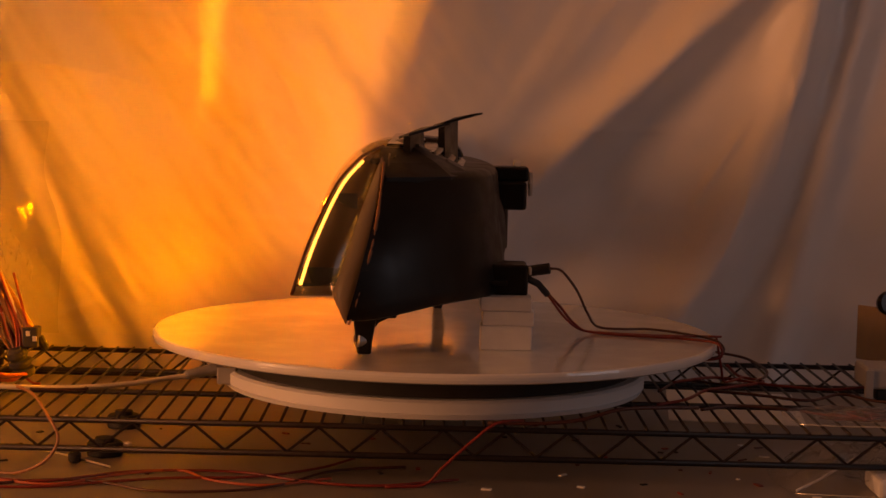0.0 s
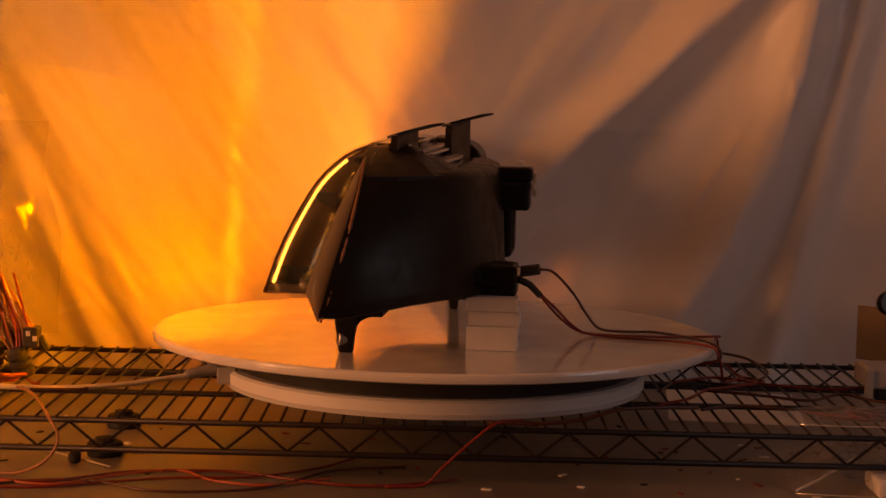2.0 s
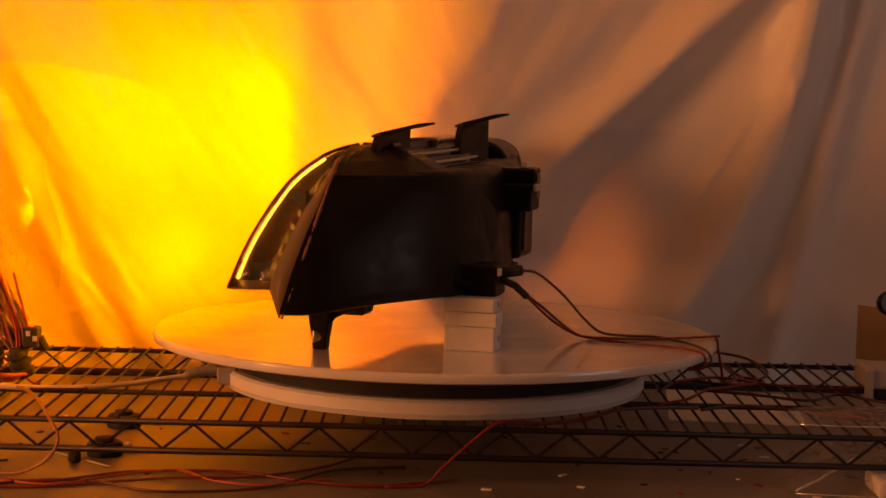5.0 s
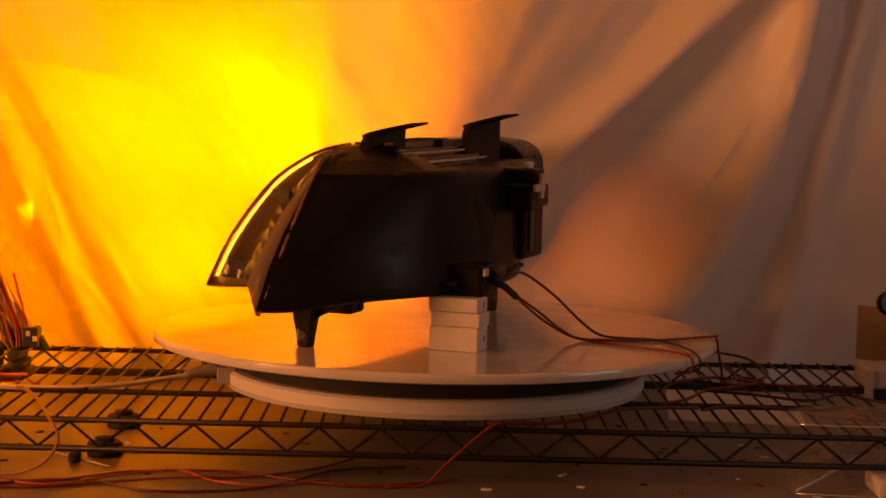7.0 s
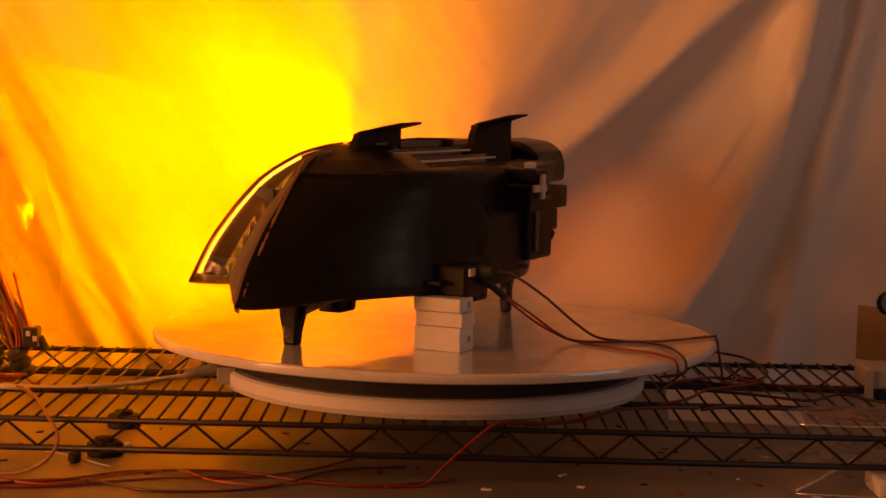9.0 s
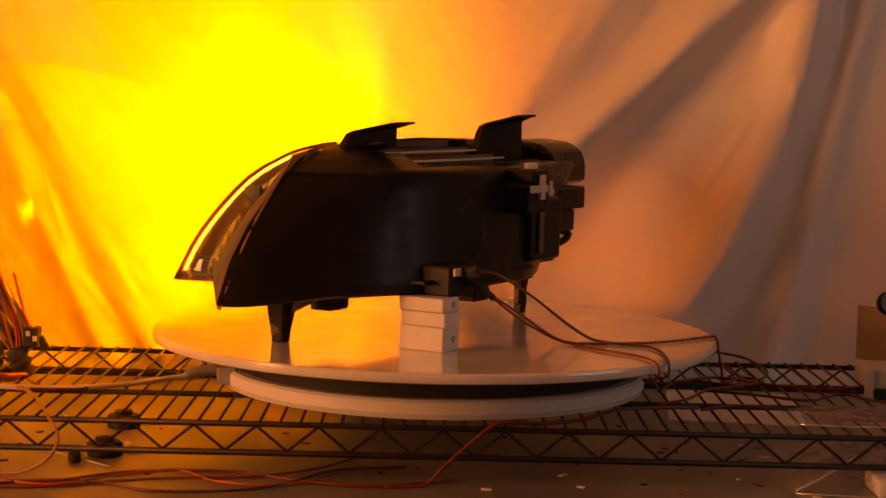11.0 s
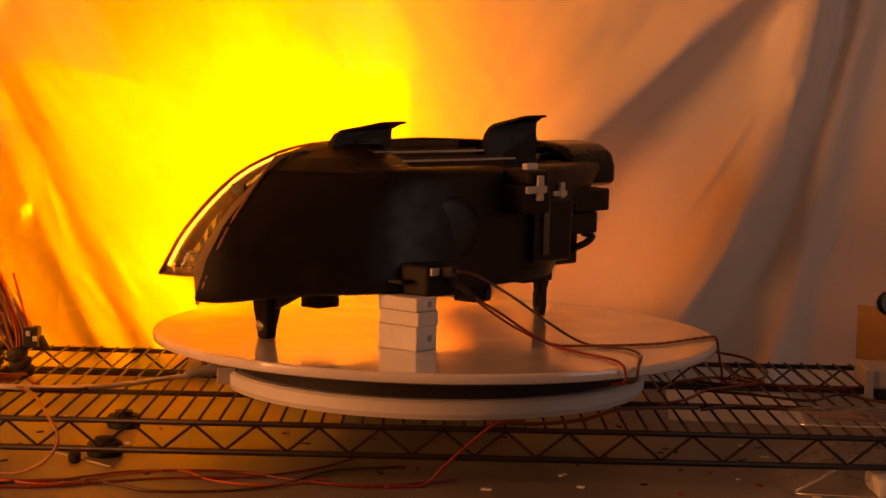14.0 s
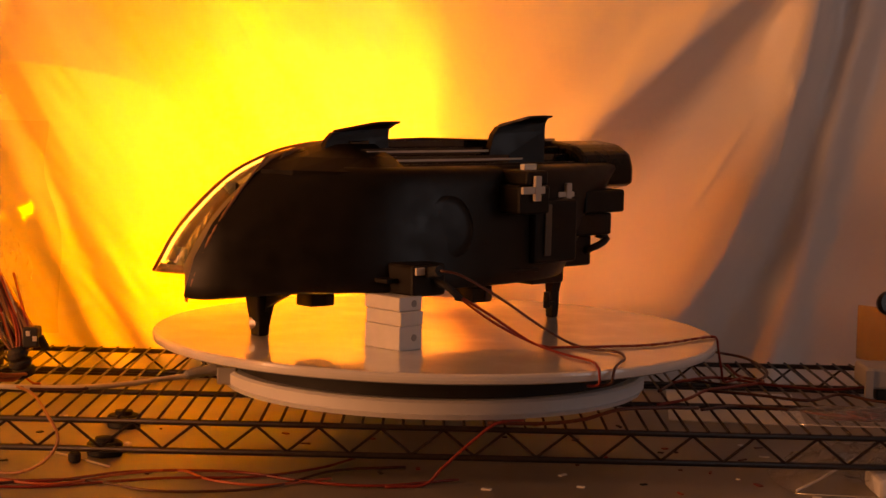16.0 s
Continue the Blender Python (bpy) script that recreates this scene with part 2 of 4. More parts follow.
CREASES = ((0.414, 0.197, -0.52, -0.855, 0.095, 0.0045), (0.500, 0.215, -0.24, -0.97, 0.055, 0.004), (0.514, 0.306, -0.02, -1.0, 0.03, 0.003), (0.44, 0.12, -0.35, -0.94, 0.07, 0.003),
           (0.25, 0.243, 1.0, 0.03, 0.16, 0.0020), (-0.333, 0.352, 0.72, -0.69, 0.03, 0.004), (-0.29, 0.36, 0.45, -0.89, 0.05, 0.003), (-0.345, 0.36, 0.85, 0.52, 0.02, 0.003),
           (-0.50, -0.02, 0.6, -0.8, 0.05, 0.004), (-0.46, 0.02, 0.5, -0.86, 0.06, 0.003), (-0.56, 0.10, 0.4, -0.92, 0.06, 0.004), (-0.53, -0.04, 0.9, 0.4, 0.04, 0.003))


def fold(x, z):
    """Depth of the hanging sheet's folds: swags that fall from both upper corners, each with a broad and a steep flank."""
    v = 0.44 - z
    h = 0.0
    for x0, lean, bend, wl, wr, grow, amp, low in RIDGES:
        d = (x - (x0 + lean * v + bend * v * v) + 0.010 * noise.noise((x * 3.1, z * 3.1, x0 * 9))) / math.sqrt(1 + lean * lean)
        fade = min(1.0, max(0.0, (low - v) / 0.16)) * (0.9 + 0.3 * noise.noise((z * 4.0, x0 * 7, 2.0)))
        if fade > 0:
            w = wl * (1 + grow * max(0.0, v)) if d < 0 else wr * (1 + 0.5 * grow * max(0.0, v))
            h -= amp * fade / (1 + (d / w) ** 2) if d < 0 else amp * fade * math.exp(-(d / w) ** 2)
    h += 0.010 * noise.noise((x * 2.6, z * 2.6, 7.0)) + 0.0030 * noise.noise((x * 9.0 + z * 5, z * 4.0, 5.0)) + 0.0012 * noise.noise((x * 18.0, z * 13.0, 2.0))
    # fine gathers: they run down to the right on one half, down to the left on the other
    k = min(1.0, max(0.0, (x + 0.12) / 0.3))
    a, b = 0.80 * x + 0.60 * z, -0.60 * x + 0.80 * z
    h += (1 - k) * (0.0080 * noise.noise((a * 11.0, b * 2.2, 3.0)) + 0.0050 * noise.noise((a * 27.0, b * 5.0, 8.0)) + 0.0020 * noise.noise((a * 60.0, b * 22.0, 1.0)))
    a, b = 0.85 * x - 0.52 * z, 0.52 * x + 0.85 * z
    h += k * (0.0045 * noise.noise((a * 12.0, b * 1.6, 4.0)) + 0.0024 * noise.noise((a * 34.0, b * 4.0, 6.0)))
    # the upper corner is folded back along a curved line
    t = x + 0.62
    up = z - (0.321 - 0.05 * t - 0.65 * t * t)
    if up > 0 and -0.70 < x < -0.33:
        side = min(1.0, (x + 0.70) / 0.06, ((-0.33 - x) / 0.16) ** 1.5)
        h += side * (0.42 * min(up, 0.10) - 0.003 * math.exp(-(up / 0.006) ** 2))
    # sharp creases where the sheet was once folded
    for cx, cz, ux, uz, ln, d in CREASES:
        u, q = (x - cx) * ux + (z - cz) * uz, -(x - cx) * uz + (z - cz) * ux
        if abs(u) < ln and abs(q) < 0.02:
            h -= d * math.exp(-(q / 0.0055) ** 2) * (1 - (u / ln) ** 2)
    return h


def build_sheet():
    rows = []
    nx, nz = 560, 280
    for j in range(nz + 1):
        z = lerp(-0.1350, 0.95, j / nz)
        row = []
        for i in range(nx + 1):
            s = lerp(-1.10, 1.15, i / nx)
            # the sheet curls forward out of view at the left, added to bounce light back
            c = max(0.0, -s - 0.70)
            x = s + c * 0.75
            y = 0.46 - c * 1.5 + fold(s, z)
            row.append((x, y, Z0 + z))
        rows.append(row)
    ob = part("backdrop_sheet", grid(rows), M_CURTAIN, smooth=True)
    so = ob.modifiers.new("thick", "SOLIDIFY")
    so.thickness, so.offset = 0.0012, 1
    tagged(ob, "white translucent sheet hung in soft folds behind the shelf", "curtain")


# ---------------------------------------------------------------- wire shelf
def build_shelf():
    s = thing("wire_shelf", "dark metal wire shelf on the table", "shelf", pose(0, 0, Z0))
    zt = -0.0665
    xa, xb, yf, yr = -0.62, 0.60, -0.298, 0.208
    def rail(name, y, z, r=0.0034):
        part(name, tube([(xa, y, z), (xb, y, z)], r), M_CHROME, s, smooth=True)
    for y in (yf, yr):
        rail("top_rail", y, zt - 0.002)
        rail("bottom_rail", y, zt - 0.034, 0.0036)
        pts = [(-0.6044 + 0.03425 * k, y, zt - (0.032 if k % 2 else 0.004)) for k in range(36)]
        part("truss_wire", tube(pts, 0.0022, 6), M_CHROME, s, smooth=True)
    for y in (-0.095, 0.06):
        rail("cross_rail", y, zt - 0.006, 0.0034)
    base = mesh_of("deck_wire", tube([(0, yf - 0.003, 0), (0, yr + 0.003, 0)], 0.0016, 6), M_CHROME, True)
    for k in range(53):
        w = new("deck_wire", base)
        w.parent = s
        w.matrix_local = pose(-0.5907 + 0.02233 * k, 0, zt + 0.0022)
    for x in (xa + 0.012, xb - 0.012):
        for y in ((yf, yr) if x < 0 else (yf,)):
            part("post", turned([(0, -0.068), (0.013, -0.068), (0.013, -0.03), (0.017, -0.03), (0.019, 0.0), (0.013, 0.003), (0.013, 0.004), (0, 0.005)], 20, m=Matrix.Translation((x, y, -0.062))), M_CHROME, s, smooth=False)
    return s


# ---------------------------------------------------------------- turntable
def build_turntable():
    b = thing("rotary_stand", "round white plastic turntable base on the wire shelf", "turntable", pose(0, 0, Z0))
    part("drum", turned([(0, -0.068), (0.251, -0.068), (0.260, -0.0665), (0.263, -0.0610), (0.261, -0.0607), (0.261, -0.0600), (0.263, -0.0596), (0.263, -0.0475), (0.2595, -0.0445), (0, -0.0445)], 128), M_BASE, b, smooth=False)
    part("bearing_ring", turned([(0.10, -0.0445), (0.248, -0.0445), (0.248, -0.0125), (0.10, -0.0125)], 96), M_DARK, b, "dark gap ring between base and platter")
    part("socket", box(-0.262, -0.238, -0.094, -0.064, -0.061, -0.040, 0.002), M_GREYPL, b, "grey plug socket on the rim")
    p = thing("turntable_platter", "round glossy white rotating turntable platter", "turntable", pose(0, 0, Z0))
    part("platter_disc", turned([(0, -0.0118), (0.3443, -0.0118), (0.3443, 0.0), (0, 0.0)], 192), M_WHITE, p)
    part("edge_band", turned([(0.3445, -0.012), (0.347, -0.012), (0.3497, -0.0105), (0.3505, -0.007), (0.3505, -0.004), (0.3495, -0.0012), (0.3470, 0.0), (0.3445, 0.0), (0.3445, -0.012)], 192), M_WHITE, p)
    return p


# ---------------------------------------------------------------- headlight, in the platter's space
SEAM_B, SEAM_T = Vector((-0.097, -0.3155, 0.046)), Vector((-0.0655, -0.2225, 0.2185))
EDGE = [(-0.1555, -0.3188, 0.0775), (-0.1394, -0.2926, 0.1324), (-0.1152, -0.2433, 0.1900), (-0.0930, -0.1960, 0.2185), (-0.0790, -0.1650, 0.2285), (-0.066, -0.130, 0.2335)]
CORNER = Vector((-0.113, -0.3032, 0.0770))   # where the lens drops to the seam
PLAN_B = [(-0.097, -0.3155), (-0.062, -0.302), (-0.01, -0.262), (0.040, -0.205), (0.075, -0.13), (0.086, -0.04), (0.082, 0.06), (0.065, 0.14), (0.030, 0.200), (-0.02, 0.222), (-0.075, 0.205), (-0.105, 0.0)]
PLAN_T = [(-0.0655, -0.2225), (-0.032, -0.205), (0.012, -0.174), (0.050, -0.125), (0.068, -0.05), (0.074, 0.05), (0.068, 0.15), (0.050, 0.25), (0.026, 0.318), (-0.02, 0.330), (-0.052, 0.320), (-0.070, 0.0)]


def ring_of(pts, z, per=4):
    """A closed smooth outline through pts; the front corner and the front line stay sharp."""
    P = spline([(x, y, z) for x, y in pts[:11]], 10 * per + 1)
    return P + [Vector((lerp(pts[10][0], pts[11][0], 0.6), pts[11][1], z))]


def plan(w, z, inset=0.0):
    """The housing's outline at a height; its underside rises towards the back."""
    out = []
    for a, b in zip(PLAN_B, PLAN_T):
        x, y = lerp(a[0], b[0], w), lerp(a[1], b[1], w)
        bow = math.sin(math.pi * min(1, max(0, (z - 0.045) / 0.181))) * (1.0, 0.8, 0.45, 0.2)[len(out)] if len(out) < 4 else 0
        x, y = x + 0.007 * bow, y - 0.024 * bow
        out.append((-0.04 + (x + 0.04) * (1 - inset * 8), 0.02 + (y - 0.02) * (1 - inset * 2.6)))
    ring = ring_of(out, z)
    for p in ring:
        p.z += 0.0125 * min(1, max(0, (p.x + 0.07) / 0.08)) * min(1, max(0, (0.12 - z) / 0.06))
    return ring


def build_headlight():
    h = thing("headlight", "black plastic car headlight with clear lens and lit amber indicator", "headlight", pose(0, 0, Z0))
    rings = [plan(0.0, 0.049, 0.010), plan(0.0, 0.0505, 0.002), plan(0.01, 0.054), plan(0.08, 0.066), plan(0.25, 0.10), plan(0.5, 0.14), plan(0.8, 0.18), plan(0.95, 0.198), plan(1.0, 0.204, 0.004), plan(1.0, 0.207, 0.012)]
    body = part("housing", loft(rings), M_BLACK, h, smooth=True)
    es = body.modifiers.new("crease", "EDGE_SPLIT")
    es.split_angle = radians(38)
    # the lens edge and the seam, from the bottom up
    n = 14
    edge = spline(EDGE, n)
    seam = [SEAM_B.lerp(SEAM_T, i / (n - 1)) + Vector((0.007, -0.024, 0)) * math.sin(math.pi * i / (n - 1)) * 1.0 for i in range(n)]
    # stepped ribs along the top of the housing
    for z0, z1, x1, yb in ((0.200, 0.2095, 0.030, 0.31), (0.2097, 0.2185, 0.012, 0.31), (0.2187, 0.2275, -0.004, 0.30), (0.2277, 0.2360, -0.022, 0.27)):
        bm = prism([(-0.062, -0.125), (x1 - 0.002, -0.125), (x1, -0.06), (x1 + 0.004, 0.06), (x1, 0.18), (x1 - 0.010, yb - 0.05), (x1 - 0.03, yb), (-0.062, yb)], "z", z0, z1, 0.0013)
        part("top_rib", bm, M_RIB, h)
    # pale strips between the ribs, put in for the bright lines reflected there
    for z, x1, y1 in ((0.2020, 0.0345, 0.17), (0.2122, 0.0170, 0.14), (0.2222, 0.0010, 0.14)):
        part("rib_edge", prism([(-0.05, -0.118), (x1 - 0.003, -0.118), (x1, -0.06), (x1 + 0.004, 0.06), (x1 + 0.001, y1), (-0.05, y1)], "z", z, z + 0.0024, 0.0004), M_CLIP, h, "pale strip standing in for light reflected off the ribs")
    sh0 = [(-0.058, -0.236), (-0.024, -0.216), (0.014, -0.182), (0.040, -0.135), (0.044, -0.090), (-0.065, -0.090)]
    sh1 = [(-0.067, -0.206), (-0.036, -0.190), (-0.004, -0.164), (0.010, -0.130), (0.014, -0.090), (-0.068, -0.090)]
    sh2 = [(-0.068, -0.158), (-0.046, -0.150), (-0.030, -0.140), (-0.022, -0.125), (-0.020, -0.090), (-0.070, -0.090)]
    part("shoulder", loft([[(x, y, z) for x, y in o] for o, z in ((sh0, 0.196), (sh0, 0.202), (sh1, 0.217), (sh2, 0.2325))]), M_BLACK, h)
    part("roof_strip", loft([[(-0.082, -0.185, 0.212), (-0.05, -0.185, 0.214), (-0.05, -0.185, 0.2225), (-0.078, -0.185, 0.2205)], [(-0.084, -0.13, 0.220), (-0.046, -0.13, 0.226), (-0.046, -0.13, 0.2355), (-0.078, -0.13, 0.2305)], [(-0.098, 0.0, 0.222), (-0.03, 0.0, 0.232), (-0.03, 0.0, 0.2395), (-0.085, 0.0, 0.232)], [(-0.085, 0.28, 0.216), (-0.03, 0.28, 0.224), (-0.03, 0.28, 0.232), (-0.075, 0.28, 0.226)]]), M_BLACK, h)
    # stepped inner end of the housing
    part("end_cap", prism([(-0.052, 0.172), (-0.055, 0.222), (-0.035, 0.234), (0.010, 0.230), (0.030, 0.218), (0.036, 0.200), (0.036, 0.176), (0.0, 0.168)], "y", 0.235, 0.335, 0.007), M_GLOSSBLACK, h, "rounded glossy end cap")
    part("end_step", box(-0.03, 0.056, 0.215, 0.293, 0.142, 0.172, 0.003), M_BLACK, h)
    part("end_step", box(-0.03, 0.050, 0.205, 0.275, 0.112, 0.141, 0.003), M_BLACK, h)
    part("end_step", box(-0.05, 0.030, 0.175, 0.258, 0.070, 0.111, 0.003), M_BLACK, h)
    part("end_step", box(-0.05, 0.024, 0.150, 0.212, 0.049, 0.069, 0.003), M_BLACK, h)
    part("hook", tube([(0.030, 0.245, 0.090), (0.040, 0.262, 0.098), (0.041, 0.276, 0.107), (0.034, 0.262, 0.112)], 0.005, 8, smooth_n=10), M_BLACK, h, smooth=True)
    # clear lens: side pane, front and top
    bend = [seam[i].lerp(edge[i], 0.36) for i in range(n)]
    bend[0] = CORNER
    bend[1] = CORNER.lerp(bend[2], 0.5)
    cols = [[bend[i].lerp(edge[i], w) for i in range(n)] for w in (0.0, 0.5, 1.0)]
    for y, dx in ((-0.2, -0.006), (-0.08, -0.010), (0.06, -0.004), (0.2, 0.016), (0.28, 0.046)):
        cols.append([Vector((edge[i].x + dx, y + 0.25 * (edge[i].y + 0.318), edge[i].z - 0.03 * max(0, y - 0.1))) for i in range(n)])
    cols.append([Vector((lerp(-0.085, -0.052, i / (n - 1)), 0.312, lerp(0.07, 0.226, i / (n - 1)))) for i in range(n)])
    bm = grid(cols)
    # the underside runs back from the side pane's flat lower edge
    grid([[Vector((lerp(p.x, -0.095, 0.75), p.y + 0.01, p.z - 0.004)) for p in (c[0] for c in cols[2:])], [c[0] for c in cols[2:]]], bm)
    bmesh.ops.remove_doubles(bm, verts=bm.verts, dist=0.0005)
    lens = part("lens", bm, M_LENS, h, "clear glossy plastic lens cover", smooth=True)
    so = lens.modifiers.new("thick", "SOLIDIFY")
    so.thickness = 0.0022
    lens.visible_shadow = False
    fl = part("lens_flange", grid([[seam[i].lerp(bend[i], w) for i in range(n)] for w in (0.02, 0.5, 0.99)]), M_FLANGE, h, "frosted side of the lens by the seam", smooth=True)
    so = fl.modifiers.new("thick", "SOLIDIFY")
    so.thickness = 0.003
    up = Vector((0.003, 0.004, 0.0085))
    lip = [CORNER.lerp(edge[0], w) for w in (0.0, 0.25, 0.5, 0.75, 1.0)]
    lp = part("lens_lip", grid([[p + Vector((0, 0.0035, 0.0004)) for p in lip], [p + Vector((0, 0.0035, 0.0)) + up for p in lip]]), M_FLANGE, h, "frosted lower lip of the lens", smooth=True)
    so = lp.modifiers.new("thick", "SOLIDIFY")
    so.thickness = 0.002
    rng = random.Random(4)
    bead = [p + Vector((0.0035, 0.0005, 0)) for p in spline(seam, 60)]
    part("seam_bead", tube(bead, 0.0019, 7, taper=[rng.uniform(0.55, 1.25) for _ in bead]), M_TAN, h, "ragged glued seam between lens and housing", smooth=True)
    part("lens_rim", tube(edge, 0.0020, 8), M_RIM, h, "dark reddish edge of the lens", smooth=True)
    part("lens_rim", tube([edge[0], CORNER.lerp(edge[0], 0.5), CORNER], 0.0011, 6), M_FLANGE, h, smooth=True)
    pipe = [p + Vector((0.0052, 0.0012, -0.002)) for p in spline(edge, 40)[2:30]]
    part("light_pipe", tube(pipe, 0.0017, 8), M_PIPE, h, "glowing amber light pipe", smooth=True)
    # dark inner panel, set back behind the side pane
    inner = [[bend[i].lerp(edge[i], w) + Vector((0.002, d, 0)) for i in range(n)] for w, d in ((-0.35, 0.018), (0.02, 0.016), (0.3, 0.015), (0.6, 0.012), (0.80, 0.009), (0.93, 0.0055))]
    for c in inner:
        c[0] = c[0] + (c[1] - c[0]) * 0.75
    ip = part("side_bezel", grid(inner), M_SMOKE, h, "dark inner trim panel", smooth=True)
    so = ip.modifiers.new("thick", "SOLIDIFY")
    so.thickness = 0.003
    # opaque backing added to stop light striping the trim from behind
    bb = part("bezel_back", grid([[p + Vector((0.0015, 0.0045, 0)) for p in c] for c in inner]), M_BEZEL, h, "unseen dark backing added to keep light off the trim", smooth=True)
    so = bb.modifiers.new("thick", "SOLIDIFY")
    so.thickness = 0.001
    back = [[seam[i].lerp(bend[i], w) + Vector((0.008, 0.022, 0.004)) for i in range(n)] for w in (0.0, 0.5, 1.0)]
    bp = part("inner_wall", grid(back), M_TRIM, h, "brown inner wall behind the frosted side", smooth=True)
    so = bp.modifiers.new("thick", "SOLIDIFY")
    so.thickness = 0.002
    # front light strip and the indicator behind the lens, among unseen baffles added to shape their light
    part("light_rod", tube([(-0.1360, -0.268, 0.0965), (-0.1385, -0.15, 0.0965), (-0.1395, -0.02, 0.0965), (-0.1375, 0.07, 0.0965)], 0.0040, 10, smooth_n=16), M_SOFT, h, "glowing amber daytime light rod", smooth=True)
    # small unseen emitter added to carry amber light to the right of the sheet
    part("rod_end", turned([(0, -0.006), (0.0042, -0.0042), (0.006, 0), (0.0042, 0.0042), (0, 0.006)], 16, m=Matrix.Translation((-0.124, 0.186, 0.112))), M_END, h, "unseen amber glow added to light the sheet's right", smooth=True)
    # unseen baffles added to keep the rod's light off the platter
    part("strip_lip", box(-0.1550, -0.1236, -0.300, 0.10, 0.0840, 0.0872), M_BEZEL, h)
    part("strip_end", box(-0.1490, -0.100, -0.2990, -0.2960, 0.0874, 0.1060), M_BEZEL, h, "unseen dark baffle added at the rod's end")
    part("strip_holder", box(-0.1240, -0.100, -0.285, 0.21, 0.080, 0.1020, 0.0004), M_BEZEL, h)
    # unseen baffles added around the indicator to bound its beam
    part("chamber_wall", prism([(-0.09, 0.104), (-0.1360, 0.104), (-0.1360, 0.140), (-0.1300, 0.164), (-0.1200, 0.184), (-0.09, 0.184)], "y", -0.248, -0.244), M_BEZEL, h, "unseen side baffle added to bound the indicator's beam")
    part("chamber_wall", prism([(-0.09, 0.104), (-0.1288, 0.104), (-0.1288, 0.166), (-0.1225, 0.184), (-0.09, 0.184)], "y", -0.153, -0.1515), M_BEZEL, h, "unseen side baffle added to bound the indicator's beam")
    part("chamber_floor", box(-0.124, -0.09, -0.2438, -0.1532, 0.1042, 0.107), M_BEZEL, h)
    part("chamber_roof", box(-0.122, -0.09, -0.2438, -0.1532, 0.171, 0.1738), M_BEZEL, h)
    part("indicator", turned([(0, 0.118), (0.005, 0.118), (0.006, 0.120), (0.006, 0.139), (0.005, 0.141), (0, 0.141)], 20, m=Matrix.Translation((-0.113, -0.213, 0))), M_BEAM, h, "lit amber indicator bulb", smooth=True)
    # thin unseen emitter added so the beam ends sharply on the sheet
    face = Matrix.Translation((-0.1060, -0.2130, 0.154)) @ pose(0, 0, 0, 0, 0, -12)
    for name, bm, m, lab in (("indicator_strip", box(-0.0007, 0.0007, 0.0, 0.0002, -0.008, 0.008), M_STRIP, "unseen thin amber strip added for a sharp beam edge"),
                             ("strip_back", box(-0.0040, 0.0040, -0.0022, -0.0002, -0.010, 0.010), M_BEZEL, "dark backing of the added strip")):
        part(name, bm, m, h, lab).matrix_local = face
    # two more unseen blockers added: before the bulb and across the rod's light
    part("bulb_shield", box(-0.1222, -0.1208, -0.2225, -0.2075, 0.112, 0.143), M_BEZEL, h, "unseen dark shield added before the bulb")
    part("end_bezel", prism([(-0.09, 0.07), (-0.1380, 0.0875), (-0.1365, 0.128), (-0.1240, 0.165), (-0.112, 0.192), (-0.09, 0.205)], "y", 0.104, 0.107), M_BEZEL, h, "unseen dark baffle added across the lamp")
    # unseen blocker added to stop the small emitter's upward light
    part("end_hood", box(-0.1220, -0.080, 0.162, 0.216, 0.1200, 0.1225), M_BEZEL, h, "unseen dark hood added to keep the side glow low")
    part("indicator_socket", turned([(0, 0.1072), (0.007, 0.1072), (0.007, 0.1178), (0, 0.1178)], 16, m=Matrix.Translation((-0.113, -0.213, 0))), M_BEZEL, h)
    # brackets, feet and lugs
    for (xl, yl), (xr, yr), zt, zb, tip in (((-0.036, -0.147), (-0.023, -0.069), 0.2475, 0.200, (0.014, -0.080, 0.2600)), ((0.004, 0.098), (0.020, 0.166), 0.2560, 0.200, (0.056, 0.145, 0.2690))):
        bk = part("bracket", loft([[(xl - 0.006, yl - 0.022, zb), (xl + 0.004, yl - 0.022, zb), (xr + 0.005, yr, zb), (xr - 0.005, yr, zb)],
                                   [(xl - 0.006, yl - 0.008, zt - 0.012), (xl + 0.002, yl - 0.008, zt - 0.012), (xr + 0.004, yr, zt - 0.006), (xr - 0.004, yr, zt - 0.006)],
                                   [(xl - 0.006, yl + 0.002, zt - 0.002), (xl + 0.002, yl + 0.002, zt - 0.002), (xr + 0.004, yr + 0.001, zt + 0.005), (xr - 0.004, yr, zt + 0.005)]]), M_BLACK, h, "black plastic mounting bracket")
        part("bracket_plate", loft([[(xl - 0.012, yl + 0.010, zt - 0.0055), (xr - 0.022, yr + 0.004, zt - 0.006), (xr - 0.022, yr + 0.004, zt - 0.003), (xl - 0.012, yl + 0.010, zt - 0.0025)],
                                    [(xl, yl + 0.004, zt - 0.002), (xr, yr + 0.006, zt + 0.003), (xr, yr + 0.006, zt + 0.0065), (xl, yl + 0.004, zt + 0.0015)],
                                    [(tip[0] - 0.012, tip[1] - 0.030, tip[2] - 0.003), (tip[0] - 0.006, tip[1] - 0.002, tip[2] - 0.003), (tip[0] - 0.006, tip[1] - 0.002, tip[2]), (tip[0] - 0.012, tip[1] - 0.030, tip[2])],
                                    [(tip[0] - 0.002, tip[1] - 0.012, tip[2] - 0.0015), (tip[0], tip[1], tip[2] - 0.0015), (tip[0], tip[1], tip[2] + 0.001), (tip[0] - 0.002, tip[1] - 0.012, tip[2] + 0.001)]]), M_BLACK, h)
    foot(h, (-0.080, -0.216), 0.056, True)
